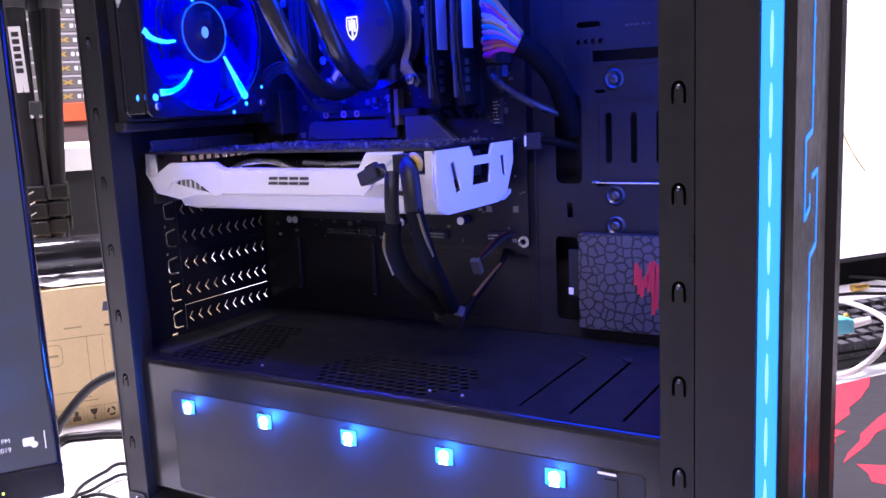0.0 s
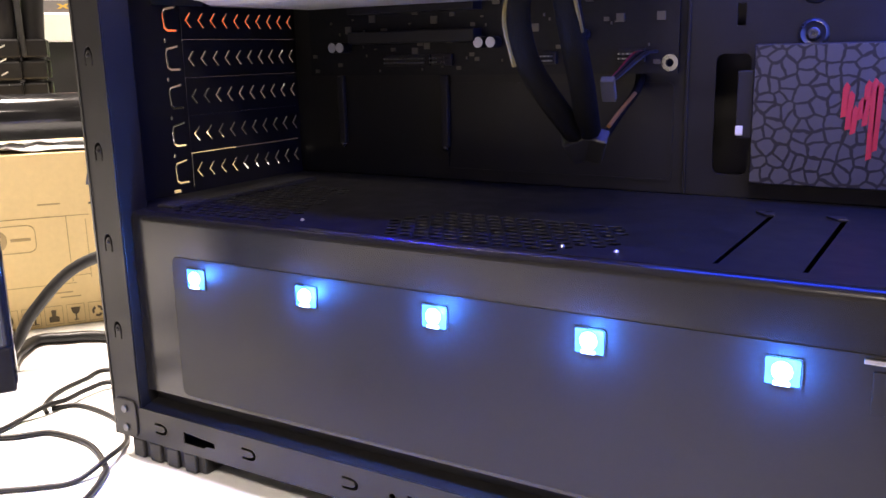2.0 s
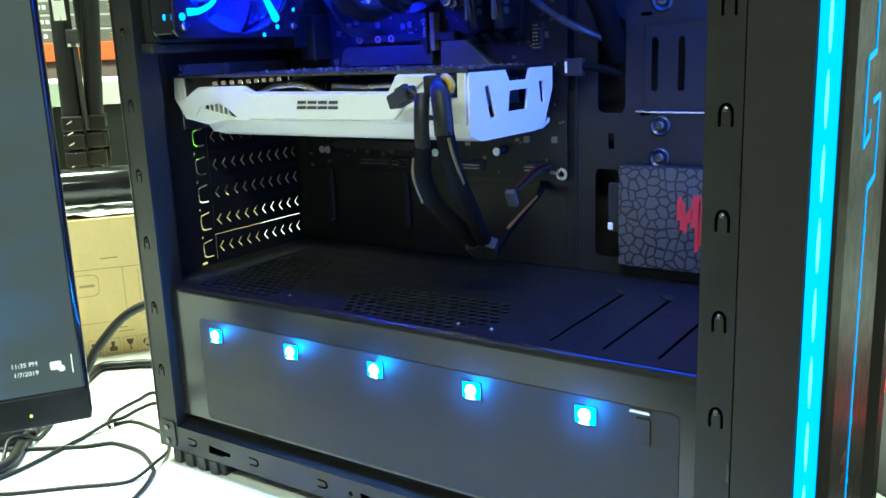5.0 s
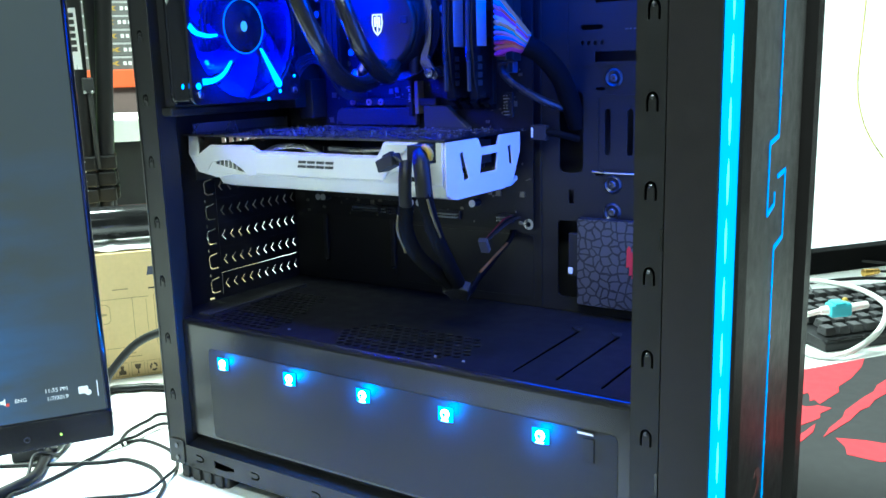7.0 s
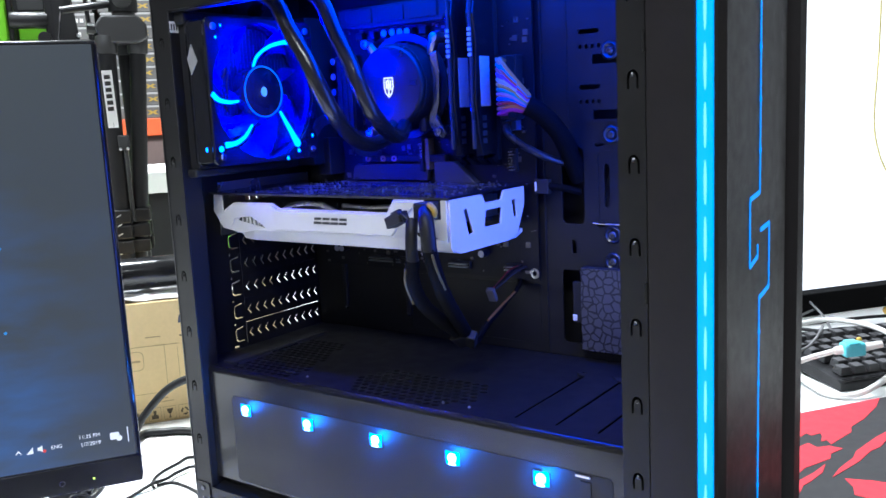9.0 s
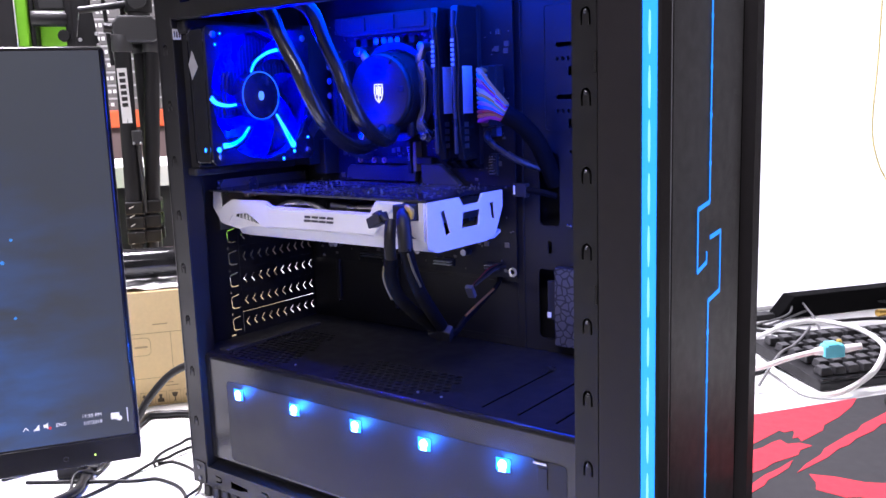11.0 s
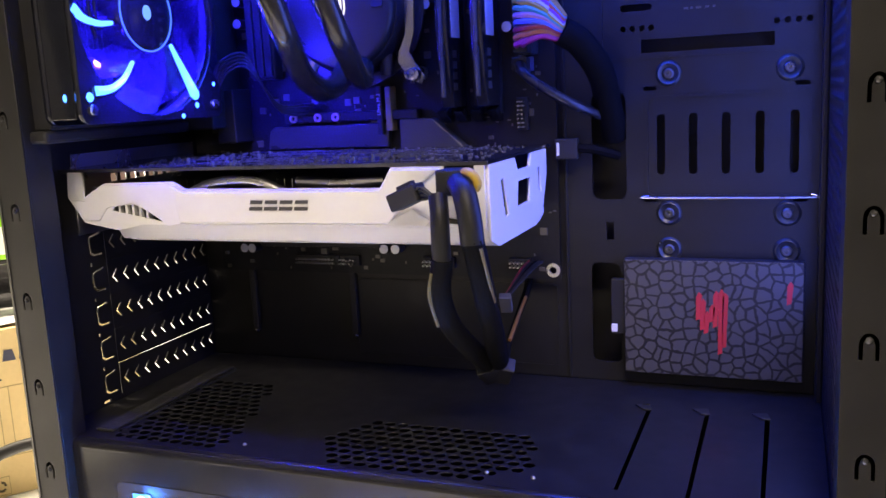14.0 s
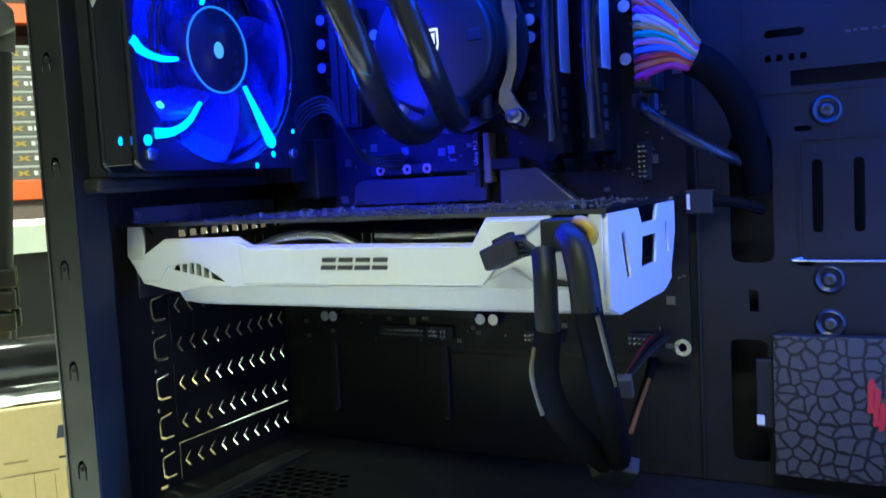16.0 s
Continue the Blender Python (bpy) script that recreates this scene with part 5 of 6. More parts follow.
for u in (-0.024, -0.005, 0.0144, 0.0337, 0.0530):
    part("mark_frame", turned(plate(rect(u - 0.008, u + 0.008, 0.0045, 0.0205), [rect(u - 0.0076, u + 0.0076, 0.0049, 0.0201)], "y", -0.0004, 0.0003), MARKS), CARD_INK, shell)
for u in (-0.0078, -0.0022):
    part("up_arrow", turned(prism([(u - 0.0009, 0.0065), (u + 0.0009, 0.0065), (u + 0.0009, 0.0142), (u + 0.0026, 0.0142), (u, 0.0180), (u - 0.0026, 0.0142), (u - 0.0009, 0.0142)], "y", -0.0006, 0.0002), MARKS), MARK_INK, shell)
part("mark_bar", turned(box(-0.0110, 0.0010, -0.0004, 0.0003, 0.0058, 0.0066), MARKS), MARK_INK, shell)
part("glass_mark", turned(prism([(0.0295, 0.0175), (0.0379, 0.0175), (0.0365, 0.0130), (0.0343, 0.0115), (0.0343, 0.0075), (0.0360, 0.0065), (0.0314, 0.0065), (0.0331, 0.0075), (0.0331, 0.0115), (0.0309, 0.0130)], "y", -0.0006, 0.0002), MARKS), MARK_INK, shell)
part("stack_mark", turned(prism([(0.0100, 0.0068), (0.0188, 0.0068), (0.0188, 0.0110), (0.0160, 0.0118), (0.0166, 0.0170), (0.0122, 0.0170), (0.0128, 0.0118), (0.0100, 0.0110)], "y", -0.0006, 0.0002), MARKS), MARK_INK, shell)
for a in range(3):
    part("recycle_mark", turned(prism([(0.0530 + 0.0050 * math.cos(radians(120 * a + p)) * r, 0.0122 + 0.0050 * math.sin(radians(120 * a + p)) * r) for p, r in ((0, 1), (45, 1.05), (85, 1), (85, 0.6), (40, 0.62), (0, 0.55))], "y", -0.0006, 0.0002), MARKS), MARK_INK, shell)
part("drop_mark", turned(prism(oval(-0.024, 0.0115, 0.0032, 0.0048, 12), "y", -0.0006, 0.0002), MARKS), MARK_INK, shell)

wrap = thing("plastic_wrap", "crumpled clear plastic wrap on the cardboard box", "plastic wrap", (-0.26, 0.14, 0.146))
b = bmesh.new()
rng = random.Random(2)
bmesh.ops.create_grid(b, x_segments=26, y_segments=8, size=0.5)
for v in b.verts:
    v.co = Vector((v.co.x * 0.28, 0.045 + v.co.y * 0.085, 0.1465 + 0.006 * abs(noise.noise(Vector((v.co.x * 16, v.co.y * 9, 3)))) + 0.001))
bmesh.ops.solidify(b, geom=b.faces[:], thickness=0.0006)
part("sheet", turned(b, BG), surface("milky_plastic", (0.7, 0.71, 0.72), 0.18, 0, 120, 0.1, 0.3), wrap)
roll = thing("plastic_tube", "glossy black plastic tube lying on the box", "tube", (-0.27, 0.16, 0.152))
part("tube_body", turned(cylinder((-0.16, 0.055, 0.172), (0.16, 0.055, 0.172), 0.0195, n=28, bevel=0.003), BG), GLOSS, roll, "", True)
pack = thing("product_carton", "black carton with a lime green edge and white lid", "box", (-0.65, 0.45, 0))
part("carton_body", turned(box(-0.20, 0.062, 0.42, 0.70, 0.0, 0.240, 0.002), BG), DARK, pack)
part("dark_base", turned(box(0.0625, 0.14, 0.42, 0.70, 0.0, 0.1415, 0.002), BG), DARK, pack)
face = part("green_face", turned(box(0.0625, 0.14, 0.42, 0.70, 0.142, 0.240, 0.002), BG), GREEN, pack, "lime green carton face with print bars")
part("lid", turned(box(-0.202, 0.142, 0.417, 0.703, 0.2405, 0.275, 0.002), BG), PAPER, pack, "white lid")
part("print_bar", turned(box(0.0950, 0.1030, 0.4185, 0.4200, 0.193, 0.228), BG), DARK, face)
part("print_bar", turned(box(0.0970, 0.1080, 0.4185, 0.4200, 0.149, 0.184), BG), PAPER, face)
part("print_bar", turned(box(0.0860, 0.0930, 0.4185, 0.4200, 0.149, 0.186), BG), PAPER, face)

BRAND = surface("tripod_black", (0.015, 0.015, 0.016), 0.42, 0, 700, 0.15, 0.2, spec=0.3)
SILVER = surface("tripod_joint_grey", (0.042, 0.043, 0.044), 0.42, 0.1, 500, 0.1, 0.1)
pod = thing("camera_tripod", "folded black camera tripod with grey joints", "tripod", (-0.41, 0.24, 0))
D = 0.2


def tri(bm):
    return turned(bm, BG)


for k, (a, c, d) in enumerate((((-0.0105, D - 0.010, 0.462), (-0.0165, D - 0.014, 0.0), 0.0112), ((0.0285, D, 0.462), (-0.008, D - 0.004, 0.0), 0.0105), ((0.010, D + 0.02, 0.462), (0.012, D + 0.03, 0.0), 0.0088))):
    up, lo = Vector(a), Vector(c)
    leg = part("leg", tri(cylinder(up, up.lerp(lo, 0.55), d, n=18)), BRAND, pod, smooth=True)
    part("lower_tube", tri(cylinder(up.lerp(lo, 0.55), lo, d * 0.8, n=18)), BRAND, leg, smooth=True)
    part("leg_collar", tri(cylinder(up.lerp(lo, -0.01), up.lerp(lo, 0.04), d * 1.25, n=18, bevel=0.001)), SILVER, leg, smooth=True)
    for q in (0.50, 0.545, 0.59):
        p = up.lerp(lo, q)
        part("flip_lock", tri(box(p.x - 0.0115, p.x + 0.0125, p.y - 0.014, p.y + 0.010, p.z - 0.0092, p.z + 0.0085, 0.002)), BRAND, leg)
part("joint_block", tri(prism([(-0.021, 0.470), (-0.021, 0.482), (-0.012, 0.492), (0.030, 0.492), (0.042, 0.480), (0.042, 0.463), (0.030, 0.456), (-0.012, 0.456)], "y", D - 0.022, D + 0.03, 0.003)), SILVER, pod)
part("column", tri(cylinder((0.014, D, 0.486), (0.016, D, 0.60), 0.0145, n=20)), SILVER, pod, smooth=True)
part("column_collar", tri(cylinder((0.014, D, 0.497), (0.0145, D, 0.522), 0.0185, n=20, bevel=0.002)), BRAND, pod, smooth=True)
part("collar_disc", tri(cylinder((0.014, D - 0.021, 0.513), (0.014, D - 0.017, 0.513), 0.0125, n=20, bevel=0.001)), SILVER, pod, smooth=True)
part("knob", tri(cylinder((-0.020, D - 0.01, 0.4755), (-0.032, D - 0.01, 0.477), 0.0075, n=10, bevel=0.001)), BRAND, pod)
part("knob", tri(cylinder((-0.006, D - 0.01, 0.5385), (-0.026, D - 0.01, 0.540), 0.0075, n=10, bevel=0.001)), BRAND, pod)
part("pan_bar", tri(cylinder((0.0, D - 0.005, 0.508), (-0.062, D - 0.005, 0.500), 0.0048, n=12)), BRAND, pod)
part("brace", tri(cylinder((0.000, D - 0.018, 0.326), (0.0015, D - 0.018, 0.223), 0.003, n=10)), SILVER, pod)
part("brace_joint", tri(box(-0.008, 0.0055, D - 0.026, D - 0.012, 0.318, 0.338, 0.002)), SILVER, pod)
for u in (-0.0055, 0.0035):
    part("brace_rivet", tri(ball((u, D - 0.027, 0.3200), 0.0021)), METAL, pod)
tapea = part("label", tri(turned(box(-0.0064, 0.0064, -0.0006, 0.0006, -0.037, 0.037), pose(-0.0125, D - 0.0215, 0.385, 0, -1.3, 0))), PAPER, pod, "white label with dark print bars")
for k in range(6):
    part("print_bar", tri(turned(box(-0.0040, 0.0036, -0.0010, -0.0006, 0.0258 - 0.0082 * k, 0.0312 - 0.0082 * k), pose(-0.0125, D - 0.0215, 0.385, 0, -1.3, 0))), INK, tapea)
for k in range(5):
    part("pale_mark", tri(prism([(-0.0195, 0.230 - 0.0125 * k), (-0.0135, 0.2330 - 0.0125 * k), (-0.0135, 0.2345 - 0.0125 * k), (-0.0195, 0.2315 - 0.0125 * k)], "y", D - 0.0262, D - 0.0250)), PAPER, pod)

stand = thing("light_stand", "tall black folded light stand with metal joints", "light stand", (-0.47, 0.2, 0))
for u, du in ((-0.078, -0.012), (-0.062, 0.004)):
    part("post", tri(cylinder((u, 0.27, 0.60), (u + du, 0.27, 0.0), 0.0085, n=16)), BRAND, stand, smooth=True)
part("post_plate", tri(prism([(-0.0880, 0.60), (-0.0540, 0.60), (-0.0540, 0.508), (-0.0660, 0.508), (-0.0760, 0.44), (-0.0870, 0.44)], "y", 0.262, 0.276, 0.001)), BRAND, stand)
part("post_bracket", tri(prism([(-0.067, 0.508), (-0.051, 0.508), (-0.043, 0.44), (-0.077, 0.44)], "y", 0.255, 0.261, 0.001)), BRAND, stand)
for u, z in ((-0.0695, 0.466), (-0.0475, 0.474), (-0.065, 0.453), (-0.046, 0.458)):
    part("bolt", tri(ball((u, 0.2535, z), 0.0028)), METAL, stand)
part("bright_edge", tri(tube([(-0.062, 0.2545, 0.5085), (-0.067, 0.2545, 0.506), (-0.0735, 0.2545, 0.470)], 0.0008, 6)), METAL, stand, "bare metal edge")
part("side_knob", tri(cylinder((-0.0905, 0.255, 0.472), (-0.0905, 0.270, 0.472), 0.0085, n=14, bevel=0.001)), BRAND, stand)
part("flat_bracket", tri(prism(rrect(-0.128, -0.086, 0.5085, 0.5325, 0.004), "y", 0.274, 0.282, 0.001)), BRAND, stand)
part("bracket_window", tri(prism(rrect(-0.122, -0.090, 0.511, 0.5275, 0.002), "y", 0.2732, 0.274, 0.0002)), SILVER, stand, "grey bracket window")
part("side_arm", tri(cylinder((-0.084, 0.27, 0.4965), (-0.133, 0.27, 0.4970), 0.0112, n=18, bevel=0.002)), BRAND, stand, smooth=True)
part("thin_rod", tri(cylinder((-0.040, 0.262, 0.60), (-0.030, 0.262, 0.43), 0.003, n=8)), BRAND, stand)
def padded(x1, z1, r, y0, y1, bevel):
    """Upright slab with one round upper corner."""
    return prism([(-0.30, 0.0), (x1, 0.0)] + [(x1 - r + r * math.cos(radians(q)), z1 - r + r * math.sin(radians(q))) for q in range(0, 91, 15)] + [(-0.30, z1)], "y", y0, y1, bevel)


bag = thing("padded_case", "dark grey padded case with lime green edges behind the monitor", "case", (-0.5, 0.1, 0))
part("case_body", tri(padded(-0.1365, 0.578, 0.045, 0.264, 0.395, 0.004)), GREEN, bag, "lime green padded body", True)
part("front_panel", tri(padded(-0.1522, 0.566, 0.034, 0.258, 0.2638, 0.002)), DARK, bag, "dark grey front panel")
part("piping", tri(tube([(-0.1515, 0.2590, 0.02), (-0.1515, 0.2590, 0.52)] + [(-0.1855 + 0.034 * math.cos(radians(q)), 0.2590, 0.5325 + 0.034 * math.sin(radians(q))) for q in range(0, 91, 15)], 0.0009, 6)), PAPER, bag, "pale piping", True)
part("side_gusset", tri(box(-0.1364, -0.1295, 0.275, 0.392, 0.0, 0.530, 0.002)), DARK, bag, "dark grey side")
lime = thing("lime_carton", "lime green carton standing behind the monitor", "box", (-0.48, 0.16, 0))
part("carton_body", tri(box(-0.1275, -0.085, 0.300, 0.405, 0.0, 0.495, 0.002)), GREEN, lime)

# far storage rack
rack = thing("storage_rack", "storage rack with orange beams and brown panels", "shelf", (-2.2, 1.6, -0.74))
FAR = 2.5
for z0, z1 in ((0.305, 0.372), (0.885, 0.950)):
    part("beam", tri(box(-1.6, 0.9, FAR, FAR + 0.05, z0, z1, 0.004)), ORANGE, rack, "orange steel beam")
    part("shelf_board", tri(box(-1.6, 0.9, FAR + 0.05, FAR + 0.5, z1 - 0.02, z1)), SHELF, rack)
part("back_panel", tri(box(-1.6, 0.9, FAR + 0.5, FAR + 0.52, -0.74, 1.5)), SHELF, rack)
part("lower_panel", tri(box(-1.6, 0.9, FAR + 0.03, FAR + 0.045, 0.05, 0.305)), SHELF, rack, "brown panel below the beam")
for u in (-1.55, 0.85):
    part("upright", tri(box(u, u + 0.06, FAR, FAR + 0.5, -0.74, 1.5)), SHELF, rack)
stackbox = thing("product_box", "dark retail box with white and yellow print, stacked on the rack", "box", (-2.25, 1.6, 0.37), "stacked retail boxes")
part("box_body", tri(box(-0.14, 0.14, FAR + 0.02, FAR + 0.30, 0.3725, 0.4215, 0.002)), surface("dark_retail_print", (0.13, 0.125, 0.12), 0.4, 0, 60, 0.3, 0.02), stackbox)
part("white_band", tri(box(-0.14, 0.14, FAR + 0.018, FAR + 0.0199, 0.4125, 0.4195)), surface("grey_band", (0.45, 0.44, 0.44), 0.5, 0, 60), stackbox)
part("yellow_mark", tri(prism([(0.0, 0.386), (0.012, 0.386), (0.020, 0.392), (0.028, 0.386), (0.040, 0.386), (0.028, 0.394), (0.040, 0.402), (0.028, 0.402), (0.020, 0.396), (0.012, 0.402), (0.0, 0.402), (0.012, 0.394)], "y", FAR + 0.017, FAR + 0.0199)), YELLOW_LOOP, stackbox)
for u in (0.052, 0.070, 0.088):
    part("print_bar", tri(box(u, u + 0.012, FAR + 0.017, FAR + 0.0199, 0.387, 0.401)), PAPER, stackbox)
for k in range(1, 9):
    copy_thing(stackbox, Matrix.Translation(BG.to_3x3() @ Vector((0.006 * ((k * 5) % 3 - 1), 0, 0.0495 * k))) @ Matrix.Translation((-2.25, 1.6, 0.37)))
for k in range(9):
    copy_thing(stackbox, Matrix.Translation(BG.to_3x3() @ Vector((-0.30 + 0.006 * ((k * 5) % 3 - 1), 0.01, 0.0495 * k))) @ Matrix.Translation((-2.25, 1.6, 0.37)))

# ---- cables on the table ----
def desk_cable(label, points, r, m=RUBBER):
    t = thing("desk_cable", label, "cable", (points[0][0], points[0][1], 0), "cables on the table")
    part("cord", tube([(x, y, (p[0] if p else r)) for x, y, *p in points], r, 10, 14), m, t, "", True)
    return t


desk_cable("thin black cable curving over the white table", [(0.03, 0.06), (-0.05, 0.085), (-0.113, 0.078), (-0.114, 0.057), (-0.109, 0.032), (-0.097, 0.014), (-0.085, 0.007)], 0.0014)
desk_cable("black cable running across the white table", [(0.03, 0.05), (-0.04, 0.06), (-0.084, 0.058, 0.0042), (-0.089, 0.040, 0.0042), (-0.086, 0.023, 0.0042), (-0.086, 0.006, 0.0052), (-0.088, -0.011), (-0.085, -0.027), (-0.08, -0.10), (-0.12, -0.16)], 0.0017)
desk_cable("black cable loop lying on the white table", [(-0.087, 0.012), (-0.078, 0.024), (-0.051, 0.024), (-0.029, 0.018), (-0.005, 0.003), (0.011, -0.023, 0.0052), (0.012, -0.044), (0.001, -0.058), (-0.015, -0.071), (-0.06, -0.11), (-0.12, -0.14)], 0.0015)
desk_cable("black cable loop lying on the white table", [(-0.16, -0.09), (-0.077, -0.032), (-0.064, -0.020), (-0.053, -0.011), (-0.021, -0.011), (0.010, -0.024), (0.021, -0.034), (0.033, -0.053), (0.037, -0.070), (0.02, -0.10), (-0.06, -0.15)], 0.0017)
desk_cable("thick black cable along the foot of the cardboard box", [(0.01, 0.14, 0.0045), (-0.08, 0.15, 0.0045), (-0.174, 0.122, 0.0045), (-0.199, 0.105, 0.0045), (-0.214, 0.090, 0.0045), (-0.201, 0.066, 0.0045), (-0.17, 0.02, 0.0045), (-0.2, -0.08, 0.0045)], 0.0042)
desk_cable("thick black power cord arching from the case to the table", [(-0.004, 0.10, 0.085), (-0.06, 0.102, 0.086), (-0.115, 0.098, 0.084), (-0.150, 0.082, 0.070), (-0.172, 0.062, 0.040), (-0.178, 0.040, 0.012), (-0.17, -0.02, 0.0045), (-0.19, -0.10, 0.0045)], 0.0044)

desk_cable("thick black cable hanging down under the monitor", [(-0.165, 0.005, 0.010), (-0.140, -0.022, 0.006), (-0.130, -0.037, 0.0047), (-0.109, -0.058, 0.0047), (-0.090, -0.080, 0.0047), (-0.085, -0.12, 0.0047)], 0.0045)
desk_cable("thin black cable under the monitor", [(-0.150, 0.0, 0.002), (-0.131, -0.019, 0.002), (-0.118, -0.037, 0.002), (-0.114, -0.050, 0.010), (-0.113, -0.064, 0.0115), (-0.095, -0.083, 0.003), (-0.07, -0.12, 0.002)], 0.0016)
adapter = thing("black_adapter", "small black cable adapter lying under the monitor", "adapter", (-0.135, -0.050, 0))
ADP = Matrix.Translation((-0.137, -0.051, 0)) @ pose(0, 0, 0, 0, 0, 44)
part("adapter_body", turned(box(-0.015, 0.013, -0.010, 0.010, 0.0, 0.014, 0.0022), ADP), DARK, adapter)
part("cable_boot", turned(cylinder((0.0125, 0, 0.007), (0.022, 0, 0.006), 0.0042, 0.0028, 14), ADP), RUBBER, adapter, "", True)

# ---- far side of the table ----
mat = thing("mouse_mat", "charcoal cloth mouse mat with jagged red print", "mouse mat", (0.45, 0.4, 0))
MAT_AT = Matrix.Translation((-0.011, 0.008, 0))
pad = part("mat_cloth", turned(prism([(0.300, 0.339), (0.500, 0.616), (0.86, 0.32), (0.66, 0.05)], "z", 0.0, 0.0030, 0.001), MAT_AT), CLOTH, mat)


def printed(points):
    part("red_print", turned(prism(points, "z", 0.0029, 0.0034), MAT_AT), CLOTH_RED, pad)


printed([(0.312, 0.350), (0.388, 0.456), (0.472, 0.576), (0.474, 0.545), (0.470, 0.500), (0.463, 0.468), (0.466, 0.452), (0.456, 0.409), (0.450, 0.418), (0.446, 0.412), (0.443, 0.428), (0.440, 0.435), (0.434, 0.424), (0.428, 0.428), (0.422, 0.398), (0.416, 0.372), (0.407, 0.366), (0.398, 0.345), (0.380, 0.338), (0.345, 0.318)])
printed([(0.370, 0.330), (0.392, 0.346), (0.421, 0.357), (0.428, 0.372), (0.431, 0.388), (0.436, 0.402), (0.446, 0.394), (0.455, 0.404), (0.468, 0.403), (0.461, 0.384), (0.463, 0.372), (0.458, 0.360), (0.448, 0.338), (0.446, 0.322), (0.437, 0.299), (0.40, 0.27)])
printed([(0.430, 0.250), (0.440, 0.262), (0.446, 0.277), (0.450, 0.306), (0.457, 0.330), (0.462, 0.356), (0.464, 0.336), (0.460, 0.312), (0.456, 0.298), (0.457, 0.284), (0.452, 0.260), (0.44, 0.23)])
printed([(0.474, 0.328), (0.475, 0.352), (0.481, 0.384), (0.480, 0.402), (0.490, 0.450), (0.496, 0.470), (0.496, 0.490), (0.510, 0.545), (0.520, 0.552), (0.545, 0.560), (0.530, 0.538), (0.524, 0.516), (0.513, 0.505), (0.510, 0.478), (0.500, 0.446), (0.498, 0.424), (0.492, 0.410), (0.488, 0.380)])
printed([(0.484, 0.331), (0.506, 0.338), (0.532, 0.340), (0.556, 0.352), (0.600, 0.360), (0.580, 0.334), (0.560, 0.300), (0.535, 0.306), (0.524, 0.298), (0.498, 0.300), (0.494, 0.316)])
printed([(0.550, 0.470), (0.580, 0.468), (0.620, 0.480), (0.600, 0.452), (0.585, 0.430), (0.592, 0.416), (0.610, 0.400), (0.584, 0.402), (0.560, 0.410), (0.562, 0.440)])

KB = Matrix.Translation((0.418, 0.594, 0)) @ pose(0, 0, 0, 0, 0, 50) @ pose(0, 0, 0, 4, 0, 0)
keyboard = thing("keyboard", "black computer keyboard with tall keys", "keyboard", (0.5, 0.72, 0))
base = part("key_tray", turned(prism([(0.0, 0.0), (0.0, 0.010), (0.008, 0.013), (0.150, 0.016), (0.156, 0.013), (0.156, 0.0)], "x", 0.0, 0.44, 0.001), KB), DARK, keyboard)
key_me = bpy.data.meshes.new("key")
b = bmesh.new()
bmesh.ops.create_cube(b, size=1)
for v in b.verts:
    top = v.co.z > 0
    v.co = Vector((v.co.x * (0.0130 if top else 0.0172), v.co.y * (0.0135 if top else 0.0172) + (0.001 if top else 0), 0.0090 if top else 0.0))
bmesh.ops.bevel(b, geom=b.edges[:], offset=0.0008, segments=1, affect="EDGES")
b.to_mesh(key_me)
b.free()
KEY = surface("satin_key_plastic", (0.020, 0.020, 0.022), 0.34, 0, 900, 0.15, 0.2)
key_me.materials.append(KEY)
for r in range(6):
    off = (0.0, 0.0, 0.005, 0.008, 0.012, 0.0)[r]
    for c in range(21):
        k = new("key", key_me)
        k.parent = base
        k.matrix_basis = KB @ Matrix.Translation((0.017 + off + 0.0195 * c, 0.020 + 0.0205 * (5 - r) + (0.006 if r == 0 else 0), 0.0148 + 0.0004 * (5 - r)))
part("wrist_edge", turned(box(0.004, 0.436, 0.001, 0.008, 0.0105, 0.0135, 0.001), KB), GLOSS, base)

charm = thing("cable_plug", "cyan cable plug on a white lead lying on the keyboard", "plug", (0.45, 0.565, 0.03))
PL = Matrix.Translation((0.428, 0.603, 0.052)) @ pose(0, 0, 0, 0, -4, 35)
part("plug_body", turned(box(-0.0125, 0.0125, -0.009, 0.009, -0.008, 0.008, 0.003, 3), PL), CYAN, charm, "", True)
part("plug_ridge", turned(box(-0.008, 0.006, -0.0095, 0.0095, 0.006, 0.0098, 0.002), PL), CYAN, charm, "", True)
part("yellow_dot", turned(ball((0.0105, 0.006, 0.008), 0.0035), PL), YELLOW_LOOP, charm)
part("sleeve_end", turned(cylinder((-0.012, 0, 0), (-0.021, 0, 0), 0.0055, 0.0045, 14), PL), PAPER, charm, "", True)
part("sleeve_end", turned(cylinder((0.012, 0, 0), (0.034, 0, 0.002), 0.0052, 0.004, 14), PL), PAPER, charm, "", True)
part("lead", tube([PL @ Vector((-0.02, 0, 0)), PL @ Vector((-0.05, 0.002, -0.006)), PL @ Vector((-0.09, -0.002, -0.014)), PL @ Vector((-0.13, 0.012, -0.02))], 0.0032), PAPER, charm, "white lead", True)
hoop = thing("white_cable", "white cable looped over the keyboard", "cable", (0.45, 0.6, 0.03))
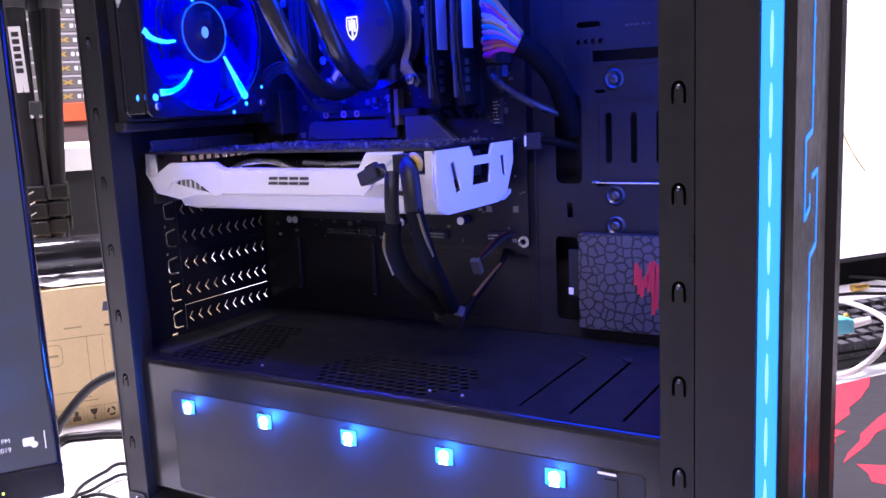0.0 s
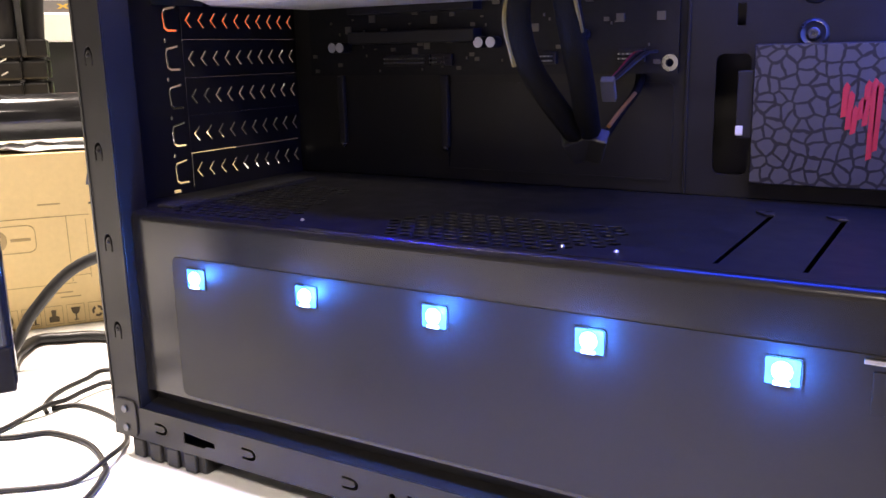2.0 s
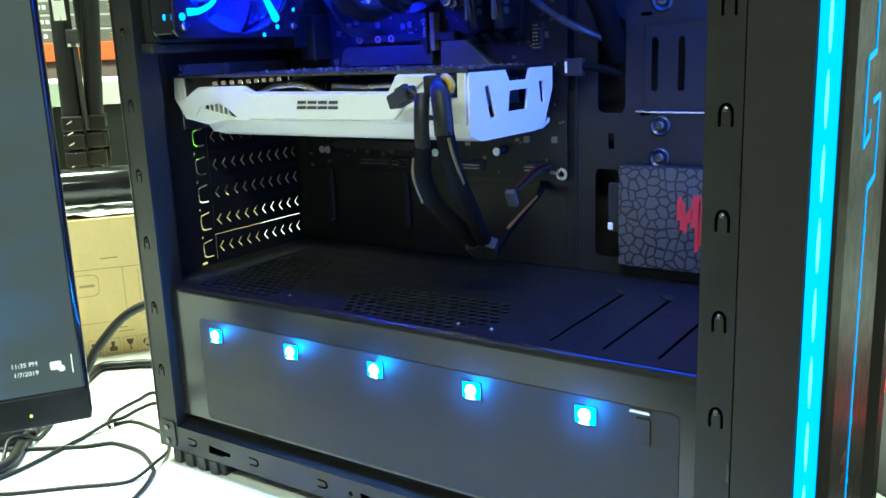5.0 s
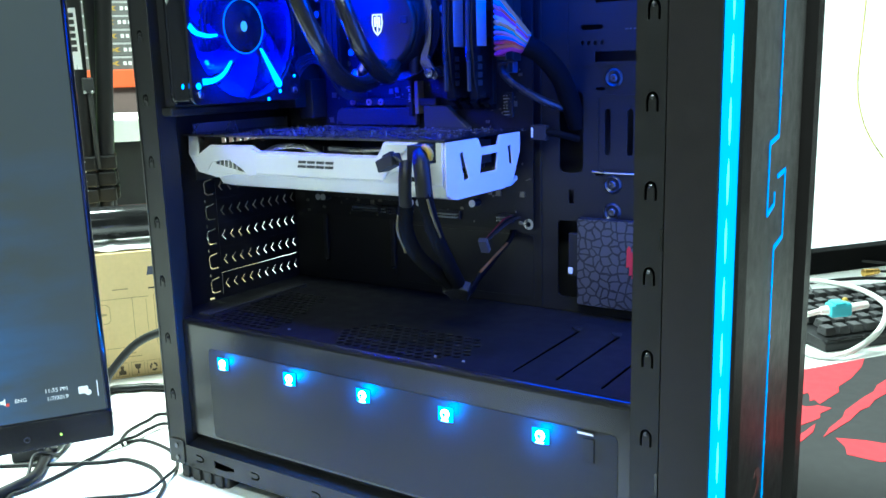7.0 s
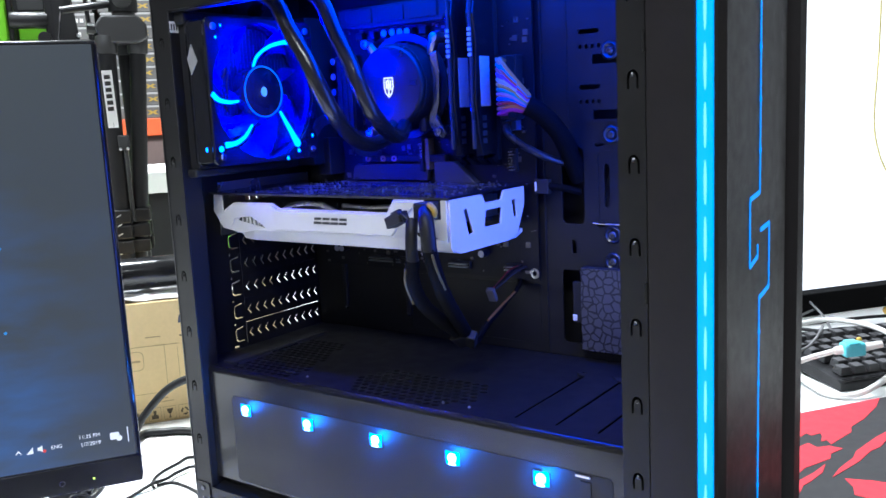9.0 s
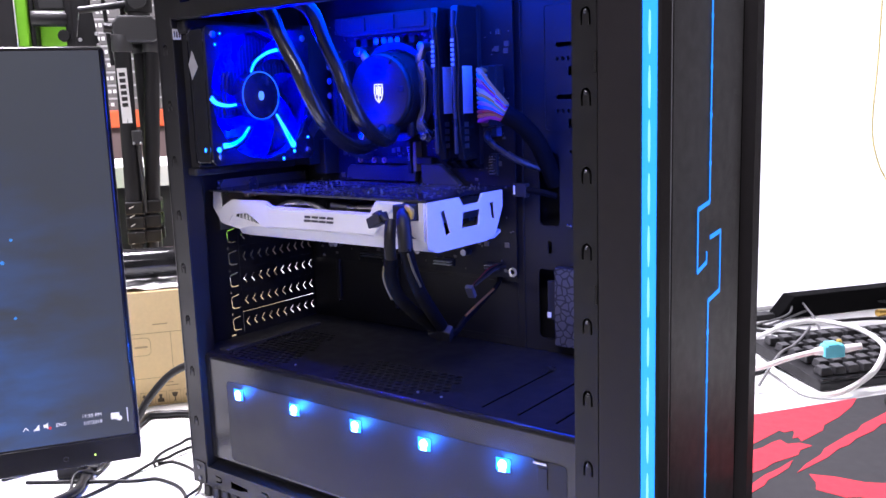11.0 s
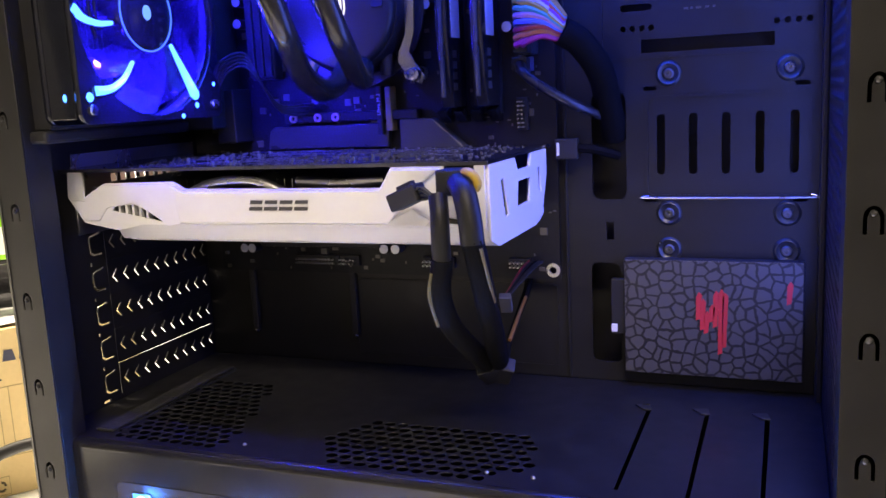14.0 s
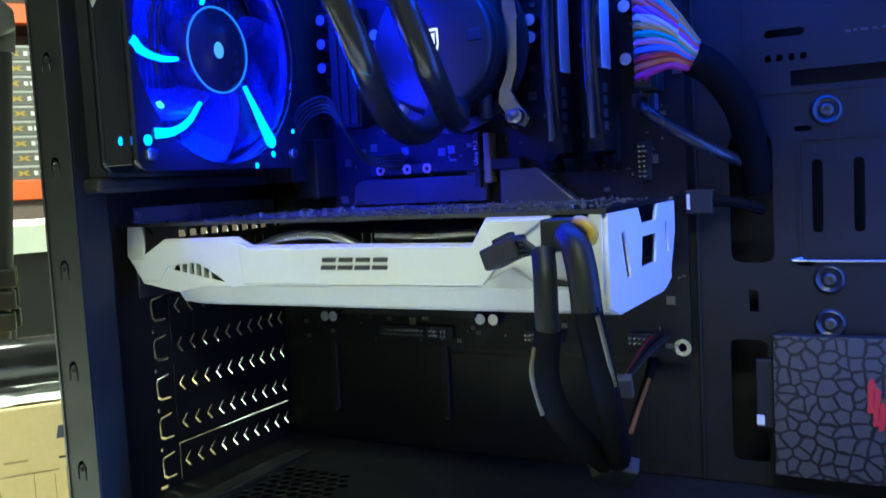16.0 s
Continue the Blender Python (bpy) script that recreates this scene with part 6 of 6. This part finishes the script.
part("cord", tube([(0.310, 0.655, 0.020), (0.366, 0.603, 0.012), (0.406, 0.567, 0.006), (0.440, 0.579, 0.006), (0.466, 0.631, 0.020), (0.470, 0.680, 0.036), (0.456, 0.725, 0.038), (0.416, 0.777, 0.038), (0.361, 0.798, 0.036), (0.323, 0.771, 0.030), (0.28, 0.75, 0.006)], 0.0036, 10), PAPER, hoop, "", True)
coil = thing("coiled_cable", "black coiled cable lying on the mouse mat", "cable", (0.515, 0.585, 0.003))
for k in range(4):
    part("loop", tube([(0.527 + 0.034 * math.cos(a) * (1 - 0.06 * k), 0.590 + 0.034 * math.sin(a) * (1 - 0.06 * k), 0.0066 + 0.0062 * k + 0.001 * math.sin(3 * a + k)) for a in [2 * math.pi * q / 12 for q in range(13)]], 0.0034, 8, 5), RUBBER, coil, "", True)
part("silver_clip", box(0.505, 0.519, 0.560, 0.566, 0.0268, 0.0335, 0.001), METAL, coil, "silver cable clip")

GREY_CORD = surface("grey_cable_rubber", (0.16, 0.16, 0.165), 0.45, 0, 900, 0.15, 0.2)
desk_cable("thin grey cable bent in an arc behind the keyboard", [(0.25, 0.84, 0.003), (0.290, 0.900, 0.014), (0.284, 0.953, 0.022), (0.292, 0.965, 0.024), (0.316, 0.920, 0.022), (0.337, 0.877, 0.020), (0.356, 0.840, 0.010)], 0.0018, GREY_CORD)
desk_cable("thin grey cable running over the keyboard's end", [(0.352, 0.570, 0.003), (0.365, 0.603, 0.036), (0.372, 0.643, 0.040), (0.369, 0.703, 0.040), (0.361, 0.759, 0.036), (0.345, 0.800, 0.010)], 0.0018, GREY_CORD)
desk_cable("long thin grey cable along the sound bar", [(0.275, 0.86, 0.004), (0.290, 0.900, 0.008), (0.302, 0.951, 0.010), (0.320, 1.024, 0.010), (0.349, 1.096, 0.010), (0.391, 1.108, 0.008)], 0.0018, GREY_CORD)
for label, pts, rad in (("thin grey cable behind the keyboard", [(0.24, 0.90, 0.003), (0.304, 1.0, 0.012), (0.341, 1.05, 0.014), (0.400, 1.075, 0.012), (0.47, 1.10, 0.003)], 0.0022), ("thin black cable behind the keyboard", [(0.29, 0.88, 0.003), (0.330, 0.91, 0.004), (0.40, 0.955, 0.010), (0.46, 1.01, 0.004), (0.52, 1.08, 0.003)], 0.0025)):
    desk_cable(label, pts, rad)
tip = thing("gold_plug", "small gold plug on a thin dark cable", "plug", (0.405, 1.02, 0))
part("plug_body", cylinder((0.398, 1.012, 0.0065), (0.417, 1.034, 0.0065), 0.0060, 0.0045, 16, bevel=0.001), surface("gold_plating", (0.75, 0.48, 0.12), 0.3, 0.9), tip, "gold plug body", True)
part("cord", tube([(0.417, 1.034, 0.0065), (0.44, 1.05, 0.004), (0.48, 1.06, 0.003)], 0.002), RUBBER, tip, "", True)
bar = thing("sound_bar", "long black bar standing in front of the white screen", "sound bar", (0.35, 1.05, 0))
BARM = Matrix.Translation((0.283, 0.930, 0)) @ pose(0, 0, 0, 0, 0, 53)
part("bar_body", turned(prism([(-0.020, 0.0), (0.012, 0.036), (0.70, 0.036), (0.70, 0.0)], "y", 0.0, 0.03, 0.002), BARM), SLEEVE, bar)
part("bar_foot", turned(box(-0.26, -0.02, 0.004, 0.026, 0.0, 0.010, 0.002), BARM), DARK, bar)
panel = thing("white_display", "large lit white display panel behind the keyboard", "display", (0.3, 1.05, 0))
DISP = BARM @ Matrix.Translation((0, 0.06, 0))
part("display_body", turned(box(-0.55, 1.1, 0.002, 0.03, 0.0, 0.80, 0.003), DISP), PAPER, panel)
part("display_face", turned(box(-0.545, 1.095, 0.0, 0.0019, 0.008, 0.795), DISP), SCREEN_WHITE, panel, "evenly lit white face")
part("yellow_cord", turned(tube([(0.205, -0.004, 0.60), (0.202, -0.004, 0.42), (0.196, -0.004, 0.30), (0.210, -0.004, 0.24), (0.235, -0.004, 0.20), (0.262, -0.004, 0.17)], 0.0016, 6), DISP), surface("pale_yellow_cord", (0.85, 0.75, 0.3), 0.5), panel, "thin yellow cord")
for k, pts in enumerate(([(0.20, 0.86), (0.30, 0.86), (0.352, 0.865), (0.405, 0.93), (0.48, 1.02)], [(0.22, 0.84), (0.31, 0.83), (0.36, 0.885), (0.44, 0.94)], [(0.30, 0.80), (0.335, 0.78), (0.350, 0.72), (0.345, 0.66), (0.325, 0.60)])):
    t = desk_cable("thin dark cable behind the keyboard", pts, 0.0026, DARK)
